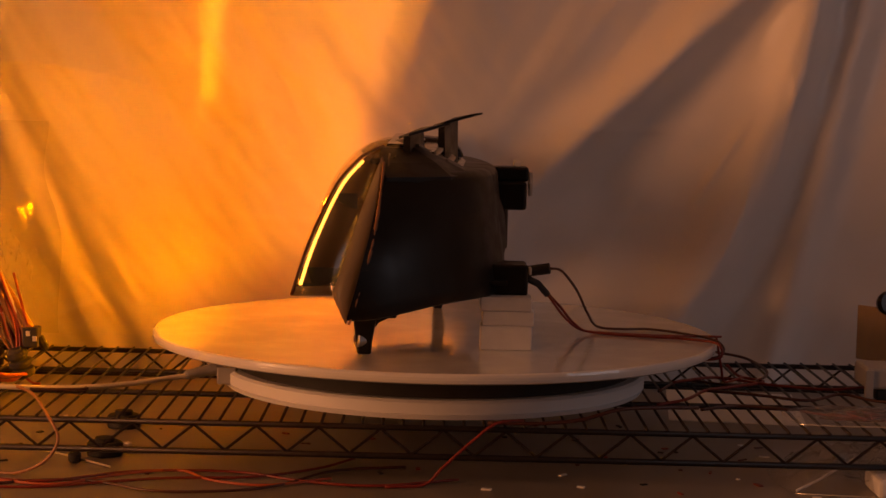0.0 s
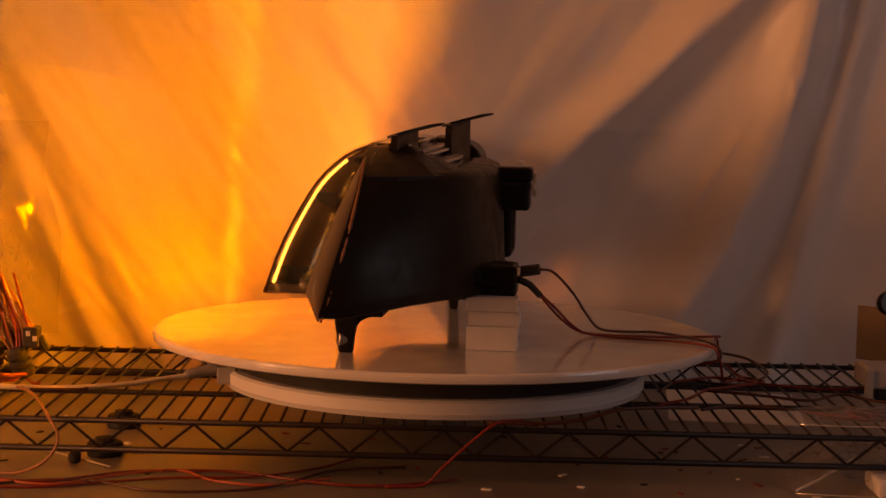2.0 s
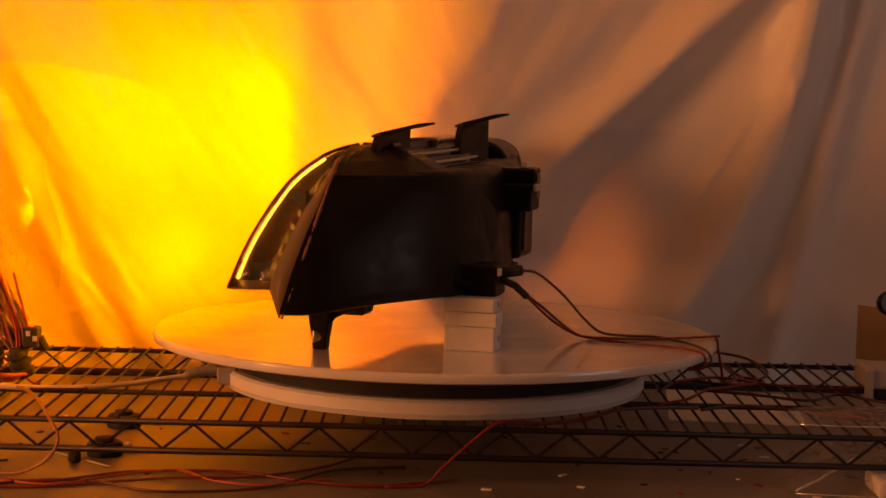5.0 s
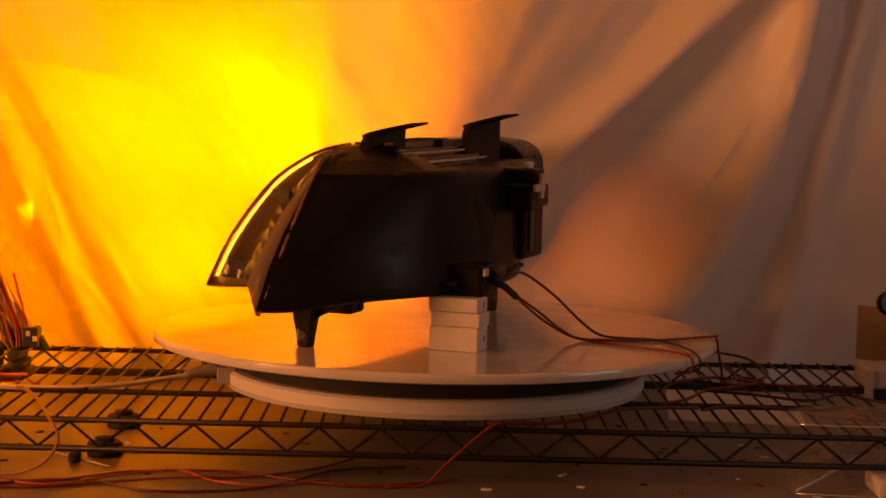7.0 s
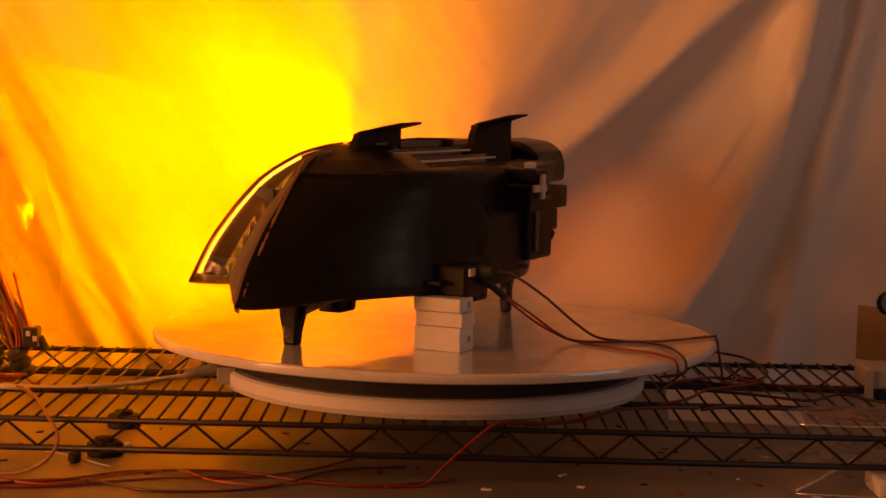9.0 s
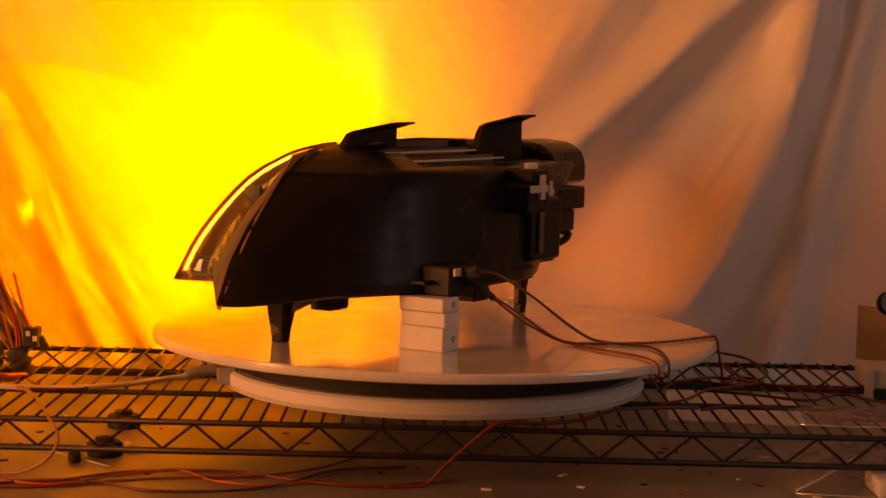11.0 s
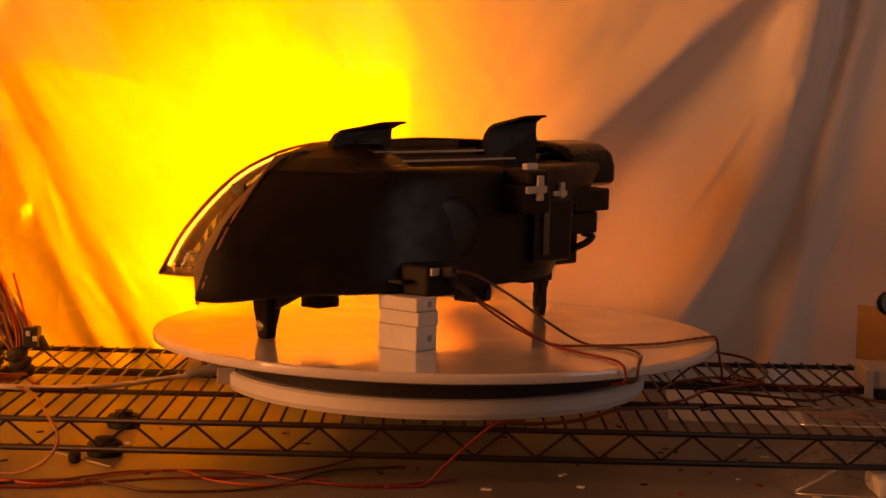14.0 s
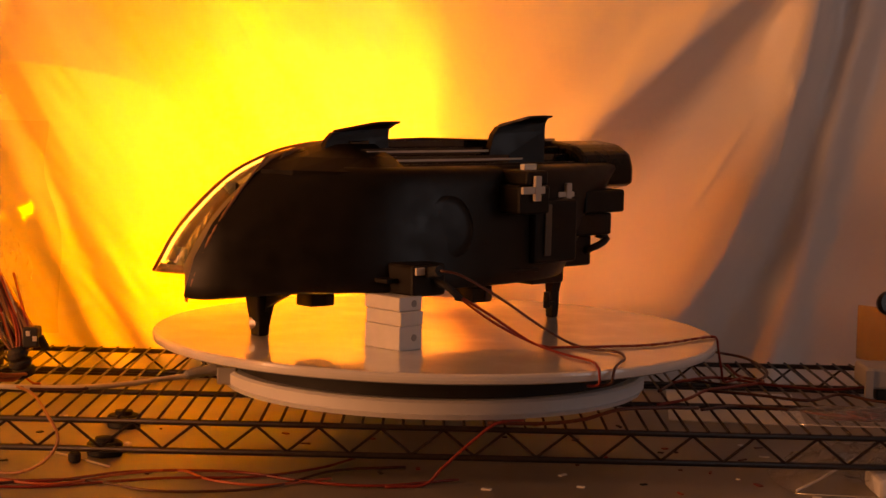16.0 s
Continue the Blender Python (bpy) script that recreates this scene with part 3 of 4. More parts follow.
    foot(h, (0.003, 0.213), 0.056, False)
    for x0, x1, y0, y1, z0, z1 in ((-0.075, -0.045, -0.165, -0.128, 0.034, 0.052), (0.012, 0.045, 0.02, 0.055, 0.036, 0.056)):
        lug = part("lug", box(x0, x1, y0, y1, z0, z1, 0.002), M_BLACK, h)
        part("lug_window", box(x1 - 0.001, x1 + 0.002, y1 - 0.014, y1 - 0.002, z0 + 0.003, z1 - 0.004, 0.001), M_BEZEL, h)
    # back of the housing
    part("bulb_cover", turned([(0, 0.004), (0.030, 0.0038), (0.038, 0.0025), (0.044, -0.001), (0.049, -0.010), (0.052, -0.04)], 48, m=Matrix.Translation((0.0725, -0.062, 0.135)) @ pose(0, 0, 0, 0, 84, -14)), M_BLACK, h, "round black bulb cover", smooth=True)
    part("adjuster", box(0.060, 0.114, 0.040, 0.078, 0.186, 0.204, 0.003), M_BLACK, h)
    part("adjuster_clip", box(0.095, 0.103, 0.046, 0.068, 0.2045, 0.212, 0.001), M_PAPER, h, "white plastic adjuster clip")
    arms = bmesh.new()
    box(0.1145, 0.119, 0.028, 0.068, 0.176, 0.185, 0.0012, arms)
    box(0.1147, 0.120, 0.049, 0.060, 0.167, 0.198, 0.0012, arms)
    part("cross_clip", arms, M_CLIP, h, "pale cross-shaped plastic clip")
    arms = bmesh.new()
    box(0.0655, 0.0705, 0.146, 0.176, 0.166, 0.173, 0.0012, arms)
    box(0.0657, 0.0715, 0.160, 0.170, 0.156, 0.184, 0.0012, arms)
    box(0.050, 0.0660, 0.161, 0.169, 0.166, 0.173, 0.0012, arms)
    part("cross_clip", arms, M_CLIP, h, "pale cross-shaped plastic clip")
    part("motor_box", box(0.05, 0.112, 0.030, 0.085, 0.150, 0.186, 0.004), M_BLACK, h)
    part("control_unit", box(0.05, 0.088, 0.085, 0.165, 0.085, 0.165, 0.005), M_BLACK, h, "black control unit on the back")
    part("guide_rail", box(0.0875, 0.0915, 0.100, 0.112, 0.095, 0.160, 0.0015), M_TRIM, h)
    part("plug_socket", box(0.050, 0.108, -0.142, -0.088, 0.060, 0.098, 0.004), M_BLACK, h)
    part("plug_clip", box(0.1085, 0.112, -0.140, -0.126, 0.086, 0.095, 0.001), M_CLIP, h)
    part("plug", tube([(0.106, -0.118, 0.088), (0.134, -0.124, 0.093)], 0.0065, 8), M_DARK, h, "black wire plug")
    part("sleeve", tube([(0.106, -0.110, 0.080), (0.122, -0.100, 0.072), (0.134, -0.088, 0.058)], 0.0042, 8), M_DARK, h, "black sleeve over the wires", smooth=True)
    for y, z, l in ((-0.16, 0.075, 0.07), (0.0, 0.075, 0.10)):
        part("stiffening_rib", box(0.05, 0.083, y, y + l, z, z + 0.005, 0.001), M_BLACK, h)
    # unseen slats added before the indicator to imitate its change in brightness
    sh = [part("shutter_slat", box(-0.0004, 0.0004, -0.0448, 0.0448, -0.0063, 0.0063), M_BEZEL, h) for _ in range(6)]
    return h, sh


def foot(h, xy, ztop, eye):
    x, y = xy
    u, v = (0.012, 0.016) if eye else (0.007, 0.010)
    k = 0.008 if eye else 0.006
    bm = loft([[(x - k, y - k, 0.0), (x + k, y - k, 0.0), (x + k, y + k, 0.0), (x - k, y + k, 0.0)],
               [(x - k - .001, y - k - .001, .014), (x + k + .001, y - k - .001, .014), (x + k + .001, y + k + .001, .014), (x - k - .001, y + k + .001, .014)],
               [(x - u, y - u, .034), (x + u, y - u, .034), (x + u, y + u, .034), (x - u, y + u, .034)],
               [(x - u, y - v, ztop), (x + v, y - v, ztop), (x + v, y + v, ztop), (x - u, y + v, ztop)]])
    ob = part("foot", bm, M_BLACK, h, "black plastic mounting foot")
    b = ob.modifiers.new("round", "BEVEL")
    b.width, b.segments = 0.0025, 2
    if not eye:
        part("foot_clip", box(x + 0.004, x + 0.010, y - 0.022, y - 0.015, 0.014, 0.036, 0.001), M_BLACK, h)
        part("foot_clip_arm", box(x + 0.004, x + 0.009, y - 0.016, y - 0.004, 0.018, 0.022, 0.0006), M_BLACK, h)
    if eye:
        part("foot_web", loft([[(x + .012, y - .003, .030), (x + .012, y + .003, .030), (x + .014, y + .003, .050), (x + .014, y - .003, .050)], [(x + .016, y - .003, .036), (x + .016, y + .003, .036), (x + .060, y + .003, .058), (x + .060, y - .003, .058)]]), M_BLACK, h)
        part("bushing", turned([(0.0035, -0.0040), (0.0082, -0.0040), (0.0092, -0.0030), (0.0092, 0.0082), (0.0082, 0.0092), (0.0035, 0.0092), (0.0035, -0.0040)], 24, m=Matrix.Translation((x - 0.001, y - 0.001, 0.016)) @ pose(0, 0, 0, 90, 0, -65)), M_STEEL, h, "metal bushing through the foot")


def build_blocks():
    b = thing("support_blocks", "stacked white plastic blocks propping up the headlight", "block", pose(0, 0, Z0))
    for z0, z1, dx in ((0.0, 0.0285, 0.0), (0.0288, 0.0455, 0.002), (0.0458, 0.0620, -0.001)):
        bl = part("block", box(0.053 + dx, 0.113 + dx, -0.166, -0.130, z0, z1, 0.0015), M_BLOCK, b)
        if z1 != 0.0455:
            part("screw_hole", turned([(0, 0.0006), (0.0034, 0.0006), (0.0042, 0.0), (0.0042, -0.004), (0, -0.004)], 16, m=Matrix.Translation((0.1132 + dx, -0.143, (z0 + z1) / 2)) @ pose(0, 0, 0, 0, 90, 0)), M_GREYPL, bl)
    return b


# ---------------------------------------------------------------- wires of the headlight
def at_z0(pts):
    return [(x, y, z + Z0) for x, y, z in pts]


def build_lamp_wires():
    made = []
    for label, m, pts in (
        ("dark brown wire from the headlight across the platter", M_BROWN, [(0.134, -0.124, 0.093), (0.150, -0.105, 0.088), (0.172, -0.060, 0.060), (0.190, -0.010, 0.026), (0.206, 0.025, 0.005), (0.238, 0.026, 0.0024), (0.272, 0.032, 0.0024), (0.309, 0.002, 0.0024), (0.338, -0.045, 0.003), (0.351, -0.066, -0.002), (0.351, -0.070, -0.014), (0.330, -0.070, -0.019)]),
        ("red wire from the headlight across the platter", M_RED, [(0.130, -0.094, 0.064), (0.143, -0.075, 0.046), (0.160, -0.045, 0.024), (0.182, -0.015, 0.006), (0.215, -0.020, 0.0022), (0.255, -0.034, 0.0022), (0.300, -0.045, 0.0022), (0.336, -0.075, 0.003), (0.346, -0.084, -0.001), (0.347, -0.086, -0.014), (0.326, -0.080, -0.019)]),
        ("red wire from the headlight across the platter", M_RED, [(0.134, -0.088, 0.060), (0.152, -0.060, 0.040), (0.168, -0.034, 0.020), (0.184, -0.016, 0.006), (0.200, -0.006, 0.0022)]),
    ):
        w = thing("lamp_wire", label, "wire", pose(0, 0, Z0), "wires of the headlight")
        part("insulation", tube(pts, 0.0016, 8, smooth_n=70), m, w, smooth=True)
        made.append(w)
    return made


LINKS = 12


def slack_path(t):
    """The loose stretch of the third wire, from its turning end to the fixed place where it leaves the platter."""
    a = radians(TURN * t)
    p = Vector((0.200 * math.cos(a) + 0.006 * math.sin(a), 0.200 * math.sin(a) - 0.006 * math.cos(a), 0.0020))
    q = Vector((0.343, -0.022, 0.0022))
    m = p.lerp(q, 0.5) + Vector((0.004 + 0.0012 * t, -0.010 - 0.0006 * t, 0.0))
    return spline([p, p.lerp(m, 0.5) + Vector((0, -0.004, 0)), m, q.lerp(m, 0.3), q], LINKS + 1)


def build_slack():
    w = thing("slack_wire", "loose red wire sliding over the platter's edge", "wire", pose(0, 0, Z0), "wires of the headlight")
    links = [part("wire_piece", tube([(0, 0, 0), (0.026, 0, 0)], 0.0016, 8), M_RED, w, smooth=True) for _ in range(LINKS)]
    part("wire_end", tube([(0.343, -0.022, 0.0022), (0.351, -0.020, 0.0005), (0.3535, -0.018, -0.012), (0.360, -0.010, -0.040), (0.368, 0.010, -0.0595), (0.40, 0.06, -0.0605)], 0.0016, 8, smooth_n=24), M_RED, w, smooth=True)
    return links


# ---------------------------------------------------------------- things on the shelf and the table
def cable(name, label, m, pts, r, n=40, group=""):
    c = thing(name, label, "cable", pose(0, 0, 0), group)
    part("jacket", tube(at_z0(pts), r, 8, smooth_n=n), m, c, smooth=True)
    return c


TT = -0.13     # table top below the platter, before the shelf group is settled
BENCH = Z0 + TT


def build_props():
    rng = random.Random(11)
    # cream power cable of the turntable, with its moulded plug
    c = cable("power_cable", "cream power cable lying on the wire shelf", M_CREAM, [(-0.56, -0.14, -0.056), (-0.50, -0.16, -0.058), (-0.42, -0.155, -0.058), (-0.36, -0.13, -0.056), (-0.315, -0.105, -0.052), (-0.295, -0.098, -0.050)], 0.0032, 50)
    part("plug", tube(at_z0([(-0.300, -0.098, -0.050), (-0.285, -0.092, -0.047), (-0.262, -0.082, -0.044)]), 0.0075, 12, smooth_n=14, taper=[0.55, 0.8, 0.72, 0.88, 0.76, 0.92, 0.8, 0.95, 0.84, 1, 1, 1, 1, 0.95]), M_GREYPL, c, "ribbed grey cable plug", smooth=True)
    # wiring harness at the shelf's end
    h = thing("wiring_harness", "bundle of brown and orange wires with dark connectors on the shelf", "wiring harness", pose(0, 0, 0))
    part("conduit", tube(at_z0([(-0.53, -0.12, 0.085), (-0.515, -0.12, 0.060), (-0.497, -0.12, 0.030), (-0.481, -0.12, 0.004)]), 0.0060, 10, smooth_n=20), M_TAN, h, "dark corrugated conduit", smooth=True)
    cn = part("connector", box(-0.488, -0.470, -0.132, -0.108, Z0 - 0.016, Z0 + 0.008, 0.002), M_DARK, h, "dark plastic connector")
    for dx, dz in ((-0.484, -0.002), (-0.476, -0.008)):
        part("terminal", box(dx, dx + 0.005, -0.1325, -0.130, Z0 + dz, Z0 + dz + 0.006, 0.0005), M_CLIP, cn)
    part("connector", tube(at_z0([(-0.470, -0.120, -0.004), (-0.462, -0.118, -0.020)]), 0.005, 8), M_DARK, h)
    part("grommet", turned([(0, -0.018), (0.013, -0.018), (0.014, -0.010), (0.010, -0.008), (0.014, -0.003), (0.014, 0.001), (0.010, 0.003), (0.013, 0.008), (0.012, 0.014), (0.008, 0.018), (0, 0.018)], 20, m=Matrix.Translation((-0.492, -0.125, Z0 - 0.034)) @ pose(0, 0, 0, 10, -18, 0)), M_DARK, h, "ribbed black rubber grommet")
    for k in range(18):
        x = -0.520 + 0.0020 * k
        m = (M_ORANGE, M_TAN, M_RED, M_CREAM, M_TAN)[k % 5]
        part("wire", tube(at_z0([(x - 0.022 + rng.uniform(-.01, .01), -0.13 + rng.uniform(-.01, .01), 0.070 + rng.uniform(-.02, .02)), (x - 0.006 + rng.uniform(-.006, .006), -0.125, 0.025), (x + 0.004, -0.12 + rng.uniform(-.006, .006), -0.005), (-0.494 + rng.uniform(-.006, .006), -0.125, -0.028)]), 0.0019, 6, smooth_n=18), m, h, smooth=True)
    for k in range(5):
        part("wire", tube(at_z0([(-0.489 + 0.002 * k, -0.127, -0.048), (-0.500 + rng.uniform(-.004, .004), -0.15 - 0.008 * k, -0.052 + 0.003 * k), (-0.535, -0.17 - 0.006 * k, -0.046 + 0.004 * k)]), 0.0021, 6, smooth_n=18), (M_ORANGE, M_ORANGE, M_RED)[k % 3], h, smooth=True)
    part("wire", tube(at_z0([(-0.490, -0.127, -0.048), (-0.476, -0.130, -0.058), (-0.466, -0.135, -0.058)]), 0.0015, 6, smooth_n=12), M_ORANGE, h, smooth=True)
    cable("wire_loop", "loop of dark brown wire on the shelf", M_BROWN, [(-0.485, -0.165, -0.058), (-0.45, -0.150, -0.058), (-0.415, -0.152, -0.058), (-0.405, -0.160, -0.058), (-0.42, -0.168, -0.058), (-0.47, -0.172, -0.058)], 0.0017, 40)
    cable("thin_cable", "thin tan cable hanging off the shelf onto the table", M_TAN, [(-0.485, -0.17, -0.056), (-0.455, -0.22, -0.056), (-0.42, -0.31, -0.062), (-0.405, -0.325, -0.085), (-0.42, -0.325, -0.110), (-0.455, -0.31, TT + 0.003), (-0.50, -0.29, TT + 0.002)], 0.0018, 50)
    # wires lying on the table before the shelf
    for m, lab, pts in (
        (M_BROWN, "dark brown wire lying on the table", [(-0.52, -0.40, 0), (-0.44, -0.345, 0), (-0.37, -0.335, 0), (-0.30, -0.375, 0), (-0.24, -0.375, 0), (-0.17, -0.345, 0), (-0.11, -0.26, 0), (-0.03, -0.23, 0)]),
        (M_ORANGE, "orange wire lying on the table", [(-0.54, -0.33, 0), (-0.46, -0.345, 0), (-0.40, -0.355, 0), (-0.34, -0.30, 0), (-0.28, -0.275, 0), (-0.24, -0.32, 0), (-0.18, -0.34, 0), (-0.11, -0.30, 0)]),
        (M_RED, "red wire lying on the table", [(-0.53, -0.30, 0), (-0.47, -0.335, 0), (-0.41, -0.34, 0), (-0.33, -0.285, 0), (-0.22, -0.275, 0), (-0.14, -0.315, 0), (-0.06, -0.33, 0), (0.03, -0.29, 0)]),
        (M_RED, "red wire lying on the table", [(-0.50, -0.375, 0), (-0.42, -0.37, 0), (-0.36, -0.345, 0), (-0.29, -0.315, 0), (-0.2, -0.30, 0), (-0.13, -0.25, 0), (-0.09, -0.19, 0)]),
    ):
        cable("loose_wire", lab, m, [(x, y, TT + 0.0020 + 0.0012 * k / 8) for k, (x, y, _) in enumerate(pts)], 0.0016, 60, "loose wires on the table")
    # wires hanging at the front of the base
    cable("hanging_wire", "dark wire draped from the platter's edge past the base", M_BROWN, [(0.300, -0.235, -0.050), (0.250, -0.262, -0.046), (0.205, -0.282, -0.046), (0.165, -0.292, -0.056), (0.12, -0.300, -0.060), (0.06, -0.304, -0.060)], 0.0022, 40)
    cable("hanging_wire", "red wire hanging over the shelf's edge to the table", M_RED, [(0.10, -0.295, -0.058), (0.070, -0.307, -0.060), (0.045, -0.312, -0.078), (0.012, -0.318, -0.108), (-0.008, -0.32, TT + 0.003), (-0.05, -0.33, TT + 0.002)], 0.0018, 30)
    # tangle of wires where the headlight's leads come down on the shelf
    for m, lab, pts in (
        (M_BROWN, "dark brown wire looped on the wire shelf", [(0.365, 0.10, -0.030), (0.385, 0.22, -0.052), (0.430, 0.215, -0.060), (0.435, 0.085, -0.060), (0.378, -0.012, -0.060), (0.318, 0.018, -0.060), (0.275, -0.07, -0.060)]),
        (M_RED, "dull red wire looped on the wire shelf", [(0.372, 0.02, -0.040), (0.395, 0.06, -0.060), (0.418, 0.015, -0.059), (0.372, -0.035, -0.058), (0.335, -0.06, -0.059), (0.300, -0.13, -0.059), (0.262, -0.17, -0.059)]),
        (M_BROWN, "dark brown wire trailing along the wire shelf", [(0.33, -0.055, -0.060), (0.39, -0.085, -0.059), (0.45, -0.11, -0.060), (0.50, -0.06, -0.060), (0.53, -0.10, -0.060), (0.585, -0.13, -0.060)]),
        (M_RED, "dull red wire trailing along the wire shelf", [(0.30, -0.01, -0.0585), (0.36, 0.03, -0.0575), (0.42, -0.01, -0.0585), (0.49, -0.03, -0.0595), (0.55, 0.00, -0.0595)]),
        (M_BROWN, "dark brown wire trailing along the wire shelf", [(0.31, -0.19, -0.060), (0.36, -0.16, -0.060), (0.42, -0.175, -0.060), (0.47, -0.15, -0.060), (0.56, -0.19, -0.060)]),
    ):
        cable("shelf_wire", lab, m, pts, 0.0019, 50, "tangled wires on the shelf")
    # small things under the shelf
    for x, y, r in ((-0.379, -0.190, 0.0195), (-0.386, -0.02, 0.0195)):
        sp = thing("rubber_puck", "round black rubber puck on the table under the shelf", "puck", pose(x, y, BENCH), "pucks under the shelf")
        part("flange", turned([(0, 0.0), (r, 0.0), (r + .001, 0.003), (r + .001, 0.014), (r - .001, 0.016), (0, 0.016)], 32), M_DARK, sp)
        part("hub", turned([(0.011, 0.016), (0.011, 0.021), (0.006, 0.022), (0, 0.022)], 24), M_DARK, sp)
    bt = thing("rubber_stopper", "small dark rubber stopper on the table", "stopper", pose(-0.405, -0.235, BENCH))
    part("cap", turned([(0, 0.012), (0.005, 0.012), (0.0072, 0.010), (0.0072, 0.003), (0.005, 0.0), (0, 0.0)], 20), M_DARK, bt)
    cable("white_stick", "thin pale plastic stick lying on the table", M_CREAM, [(-0.47, -0.16, TT + 0.002), (-0.40, -0.225, TT + 0.002), (-0.36, -0.262, TT + 0.002)], 0.0012, 8)
    for k in range(46):
        x, y = rng.uniform(-0.5, 0.42), rng.uniform(-0.36, 0.1)
        l, w = rng.uniform(0.002, 0.007), rng.uniform(0.0012, 0.003)
        ob = part("scrap", box(-l, l, -w, w, 0, 0.0014), (M_RED, M_DARK, M_PAPER, M_BROWN)[k % 4])
        ob.matrix_world = pose(x, y, BENCH, 0, 0, rng.uniform(0, 180))
        tagged(ob, ("scrap of red wire on the table", "black plastic crumb on the table", "white paper crumb on the table", "brown crumb on the table")[k % 4], "scrap", "scraps on the table")
    pp = part("paper_sheet", box(-0.09, 0.09, -0.12, 0.12, 0, 0.0012), M_PAPER)
    pp.matrix_world = pose(0.415, 0.225, BENCH, 0, 0, -6)
    tagged(pp, "white paper sheet on the table under the shelf", "paper")
    # white device and card at the shelf's end
    d = thing("white_device", "small pale grey plastic device on the shelf's end", "device", pose(0.56, -0.05, Z0))
    part("case", box(-0.034, 0.05, -0.03, 0.04, -0.050, -0.024, 0.004), M_GREYPL, d)
    part("front_leg", box(-0.036, -0.026, -0.034, -0.028, -0.064, -0.026, 0.001), M_GREYPL, d)
    part("dark_base", box(-0.020, 0.05, -0.026, 0.036, -0.0642, -0.0502, 0.002), M_DARK, d, "dark lower part")
    cd = thing("tan_card", "tan card standing on the shelf beside the sheet", "card", pose(0.612, 0.25, Z0, 0, 0, -48))
    part("card", box(-0.028, 0.06, -0.001, 0.001, -0.0640, 0.012), mat("tan_card", (0.42, 0.34, 0.26), 0.5), cd)
    kn = thing("ring_clamp", "black ring clamp on a stem at the shelf's end", "clamp", pose(0.562, -0.02, Z0))
    part("ring", turned([(0.006, -0.006), (0.013, -0.006), (0.015, 0.0), (0.013, 0.006), (0.006, 0.006), (0.006, -0.006)], 28, m=Matrix.Translation((0, 0, 0.049)) @ pose(0, 0, 0, 80, 0, 20)), M_GLOSSBLACK, kn)
    part("stem", tube([(0.012, 0.004, 0.044), (0.022, 0.006, -0.024)], 0.004, 8), M_GLOSSBLACK, kn)
    # bags of clear film
    film_bag("film_bag", "crumpled clear plastic bag with red wires on the shelf", (0.475, -0.215, -0.062), 0.075, 0.055, 0.014, 3, True)
    film_bag("film_bag", "crumpled clear plastic bag on the table's corner", (0.50, -0.235, TT), 0.115, 0.085, 0.050, 8, False)
    st = thing("plastic_strip", "pale plastic strip leaning over the clear bag", "strip", pose(0, 0, 0))
    part("strip", tube(at_z0([(0.402, -0.300, TT + 0.002), (0.43, -0.285, TT + 0.012), (0.475, -0.255, TT + 0.030)]), 0.0016, 8), M_PAPER, st)
    wb = thing("white_tray", "white plastic tray in the clear bag with a black button", "tray", pose(0.53, -0.30, BENCH))
    part("tray", box(-0.045, 0.06, -0.03, 0.04, 0.001, 0.022, 0.005), M_BASE, wb)
    part("button", turned([(0, 0.008), (0.007, 0.008), (0.009, 0.004), (0.009, 0.0), (0, 0.0)], 20, m=Matrix.Translation((-0.005, 0.0, 0.0222))), M_DARK, wb, "black button")
    # clear film hanging at the sheet's side
    hang = []
    for j in range(41):
        z = lerp(-0.06, 0.24, j / 40)
        hang.append([(lerp(-0.72, -0.53 + 0.03 * noise.noise((z * 9, 3.1, 0)) - 0.09 * max(0, z), i / 26), 0.30 + 0.014 * noise.noise((i * 0.20, z * 16, 5.0)) + 0.006 * abs(noise.noise((i * 0.33, z * 24, 9.0))), Z0 + z) for i in range(27)])
    f = part("hanging_film", grid(hang), M_FILM, smooth=True)
    so = f.modifiers.new("thick", "SOLIDIFY")
    so.thickness = 0.0004
    # thin bright tubes drawn in place of the film's glints
    for k in range(70):
        w = rng.random()
        x = lerp(-0.655, -0.560, w) + rng.uniform(-0.022, 0.012)
        z = lerp(0.20, 0.03, w) + rng.uniform(-0.09, 0.02)
        d, l = rng.choice((-0.7, -0.5, -0.15, 0.1, 0.4)) * rng.uniform(0.5, 1.3), rng.uniform(0.005, 0.024) * (1.4 if w < 0.5 else 0.8)
        part("crease", tube([(x, 0.292, Z0 + z), (x - d * l * 0.45 + rng.uniform(-.003, .003), 0.290, Z0 + z + l * 0.5), (x - d * l, 0.292, Z0 + z + l)], rng.uniform(0.0003, 0.0013), 6, smooth_n=8, taper=[0.1, 0.6, 1, 0.5, 0.9, 0.3, 0.6, 0.1]), M_GLINT, f, smooth=True)
    tagged(f, "crinkled clear plastic film hanging beside the sheet", "plastic film")
    tp = part("tape_piece", prism([(-0.66, 0.268), (-0.607, 0.277), (-0.602, 0.262), (-0.62, 0.258)], "y", 0.29, 0.2908), M_PAPER)
    tp.location.z = Z0
    tagged(tp, "small piece of pale tape on the film", "tape")


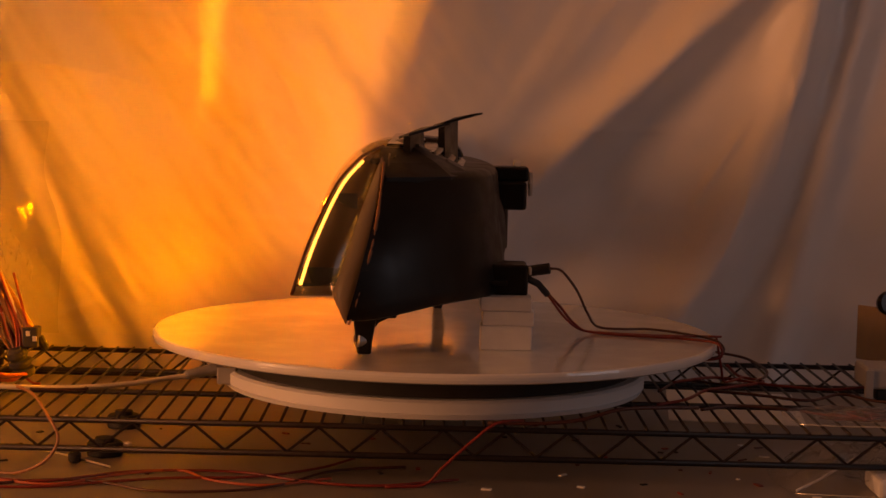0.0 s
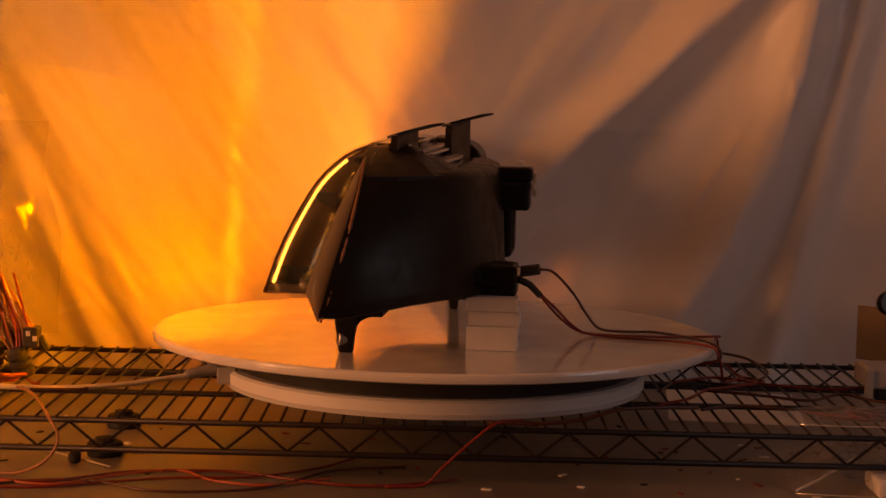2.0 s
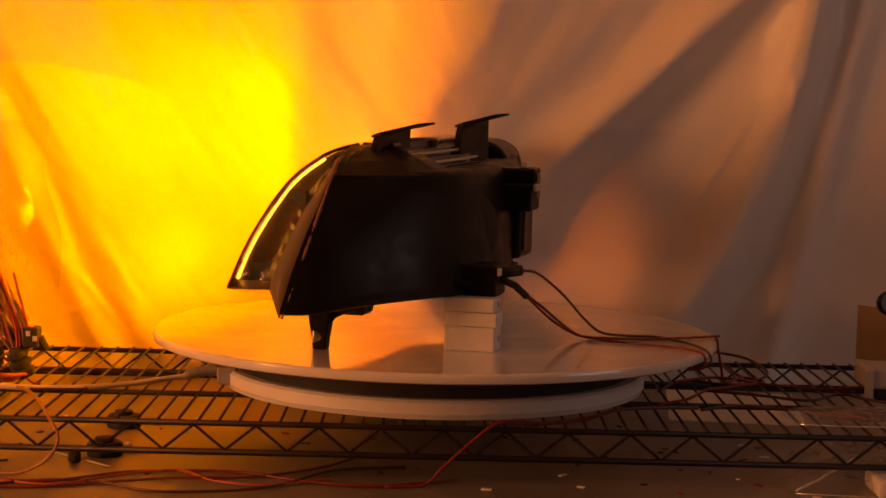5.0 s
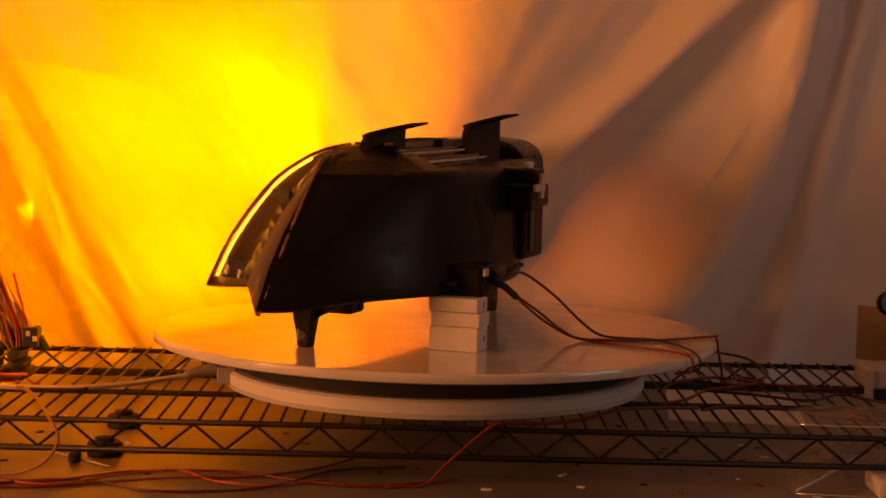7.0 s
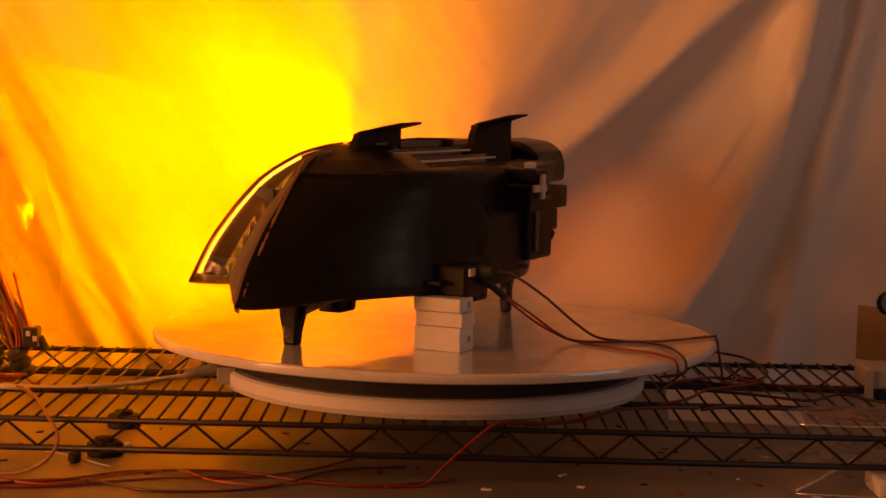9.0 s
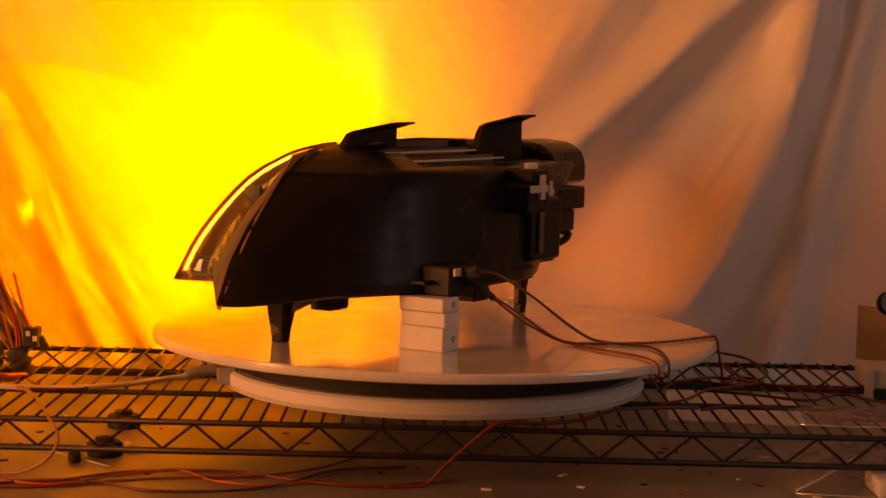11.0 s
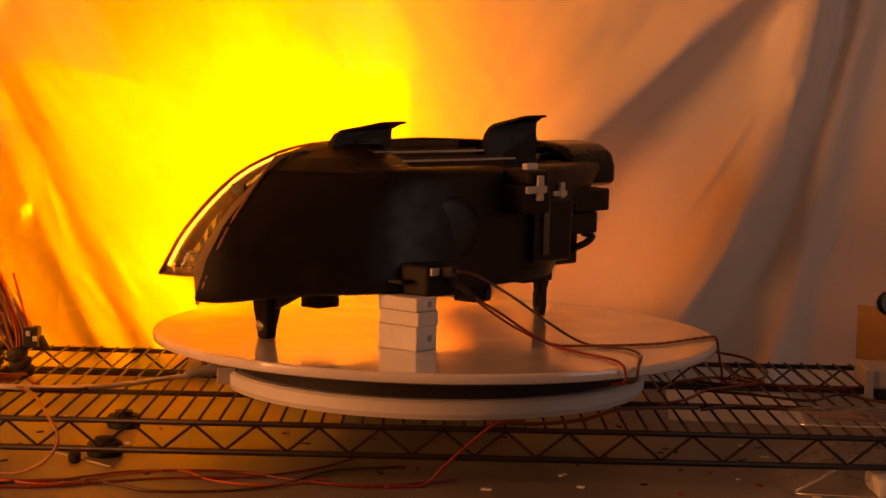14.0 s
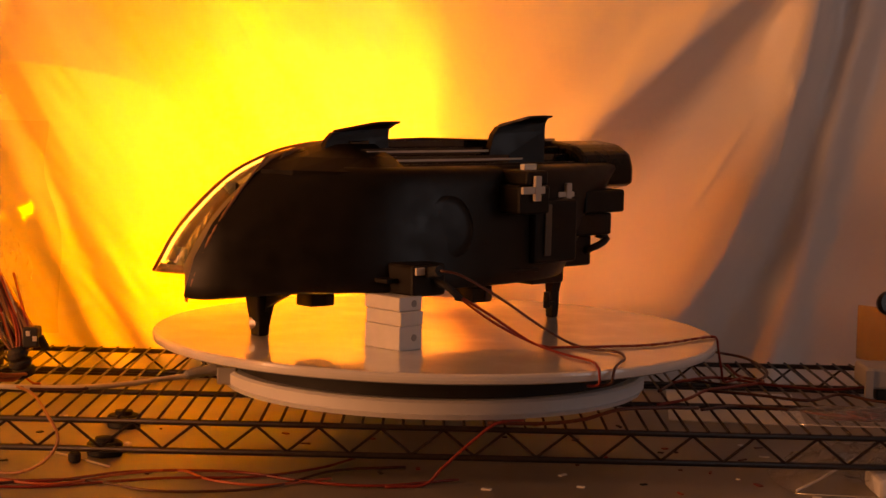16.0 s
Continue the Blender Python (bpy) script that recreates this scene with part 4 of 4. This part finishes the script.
def film_bag(name, label, c, a, b, hgt, seed, wires):
    bag = thing(name, label, "plastic bag", pose(c[0], c[1], Z0 + c[2]))
    rows = []
    for j in range(19):
        v = j / 18 * 2 - 1
        row = []
        for i in range(25):
            u = i / 24 * 2 - 1
            k = max(0.0, 1 - abs(u) ** 3) * max(0.0, 1 - abs(v) ** 3)
            n = noise.noise((u * 2.6 + seed, v * 2.6, seed)) * 0.7 + abs(noise.noise((u * 6, v * 6, seed + 4.0)))
            row.append((a * u * (1 - 0.12 * v * v), b * v * (1 - 0.12 * u * u), 0.0012 + hgt * k * (0.55 + 0.6 * n)))
        rows.append(row)
    sk = part("film", grid(rows), M_FILM, bag)
    so = sk.modifiers.new("thick", "SOLIDIFY")
    so.thickness = 0.0004
    part("rim", tube(rows[0][::3], 0.0007, 6), M_GLINT, bag, "folded edge of the bag", smooth=True)
    if wires:
        rng = random.Random(seed)
        for k in range(5):
            part("wire", tube([(rng.uniform(-a, a) * 0.7, rng.uniform(-b, b) * 0.6, 0.0035) for _ in range(4)], 0.0014, 6, smooth_n=24), (M_RED, M_BROWN, M_ORANGE)[k % 3], bag, smooth=True)


# ---------------------------------------------------------------- build
build_room()
build_table()
build_sheet()
shelf = build_shelf()
platter = build_turntable()
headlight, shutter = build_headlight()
blocks = build_blocks()
lamp_wires = build_lamp_wires()
slack = build_slack()
# the shelf and the loose things stand as one group, set a little back and down under the turntable's base
settle = Matrix.Translation(EYE) @ Matrix.Scale(1.0132, 4) @ Matrix.Translation(-EYE)
fixed = set(scene.objects) - {shelf, *shelf.children}
build_props()
bpy.context.view_layer.update()
for ob in [o for o in scene.objects if o not in fixed and o.parent is None]:
    ob.matrix_world = settle @ ob.matrix_world


def motions():
    rows = [(k * 1.0, pose(0, 0, Z0, 0, 0, TURN * k)) for k in range(17)]
    for ob in (platter, headlight, blocks, *lamp_wires):
        walk(ob, rows)
    for k, link in enumerate(slack):
        poses = []
        for t in range(17):
            P = slack_path(t)
            poses.append((float(t), Matrix.Translation(P[k]) @ (P[k + 1] - P[k]).to_track_quat("X", "Z").to_matrix().to_4x4()))
        walk(link, poses)
    # the added slats dim the lamp: shut at first, open, fall back, and then open for good; degrees from upright
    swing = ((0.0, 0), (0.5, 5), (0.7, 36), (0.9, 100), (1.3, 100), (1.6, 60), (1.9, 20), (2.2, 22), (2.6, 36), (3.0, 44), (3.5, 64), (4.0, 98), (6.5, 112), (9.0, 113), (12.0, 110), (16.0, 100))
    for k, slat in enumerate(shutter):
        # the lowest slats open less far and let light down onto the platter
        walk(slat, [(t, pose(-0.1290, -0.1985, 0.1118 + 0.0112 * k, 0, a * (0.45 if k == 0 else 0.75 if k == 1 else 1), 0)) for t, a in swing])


motions()
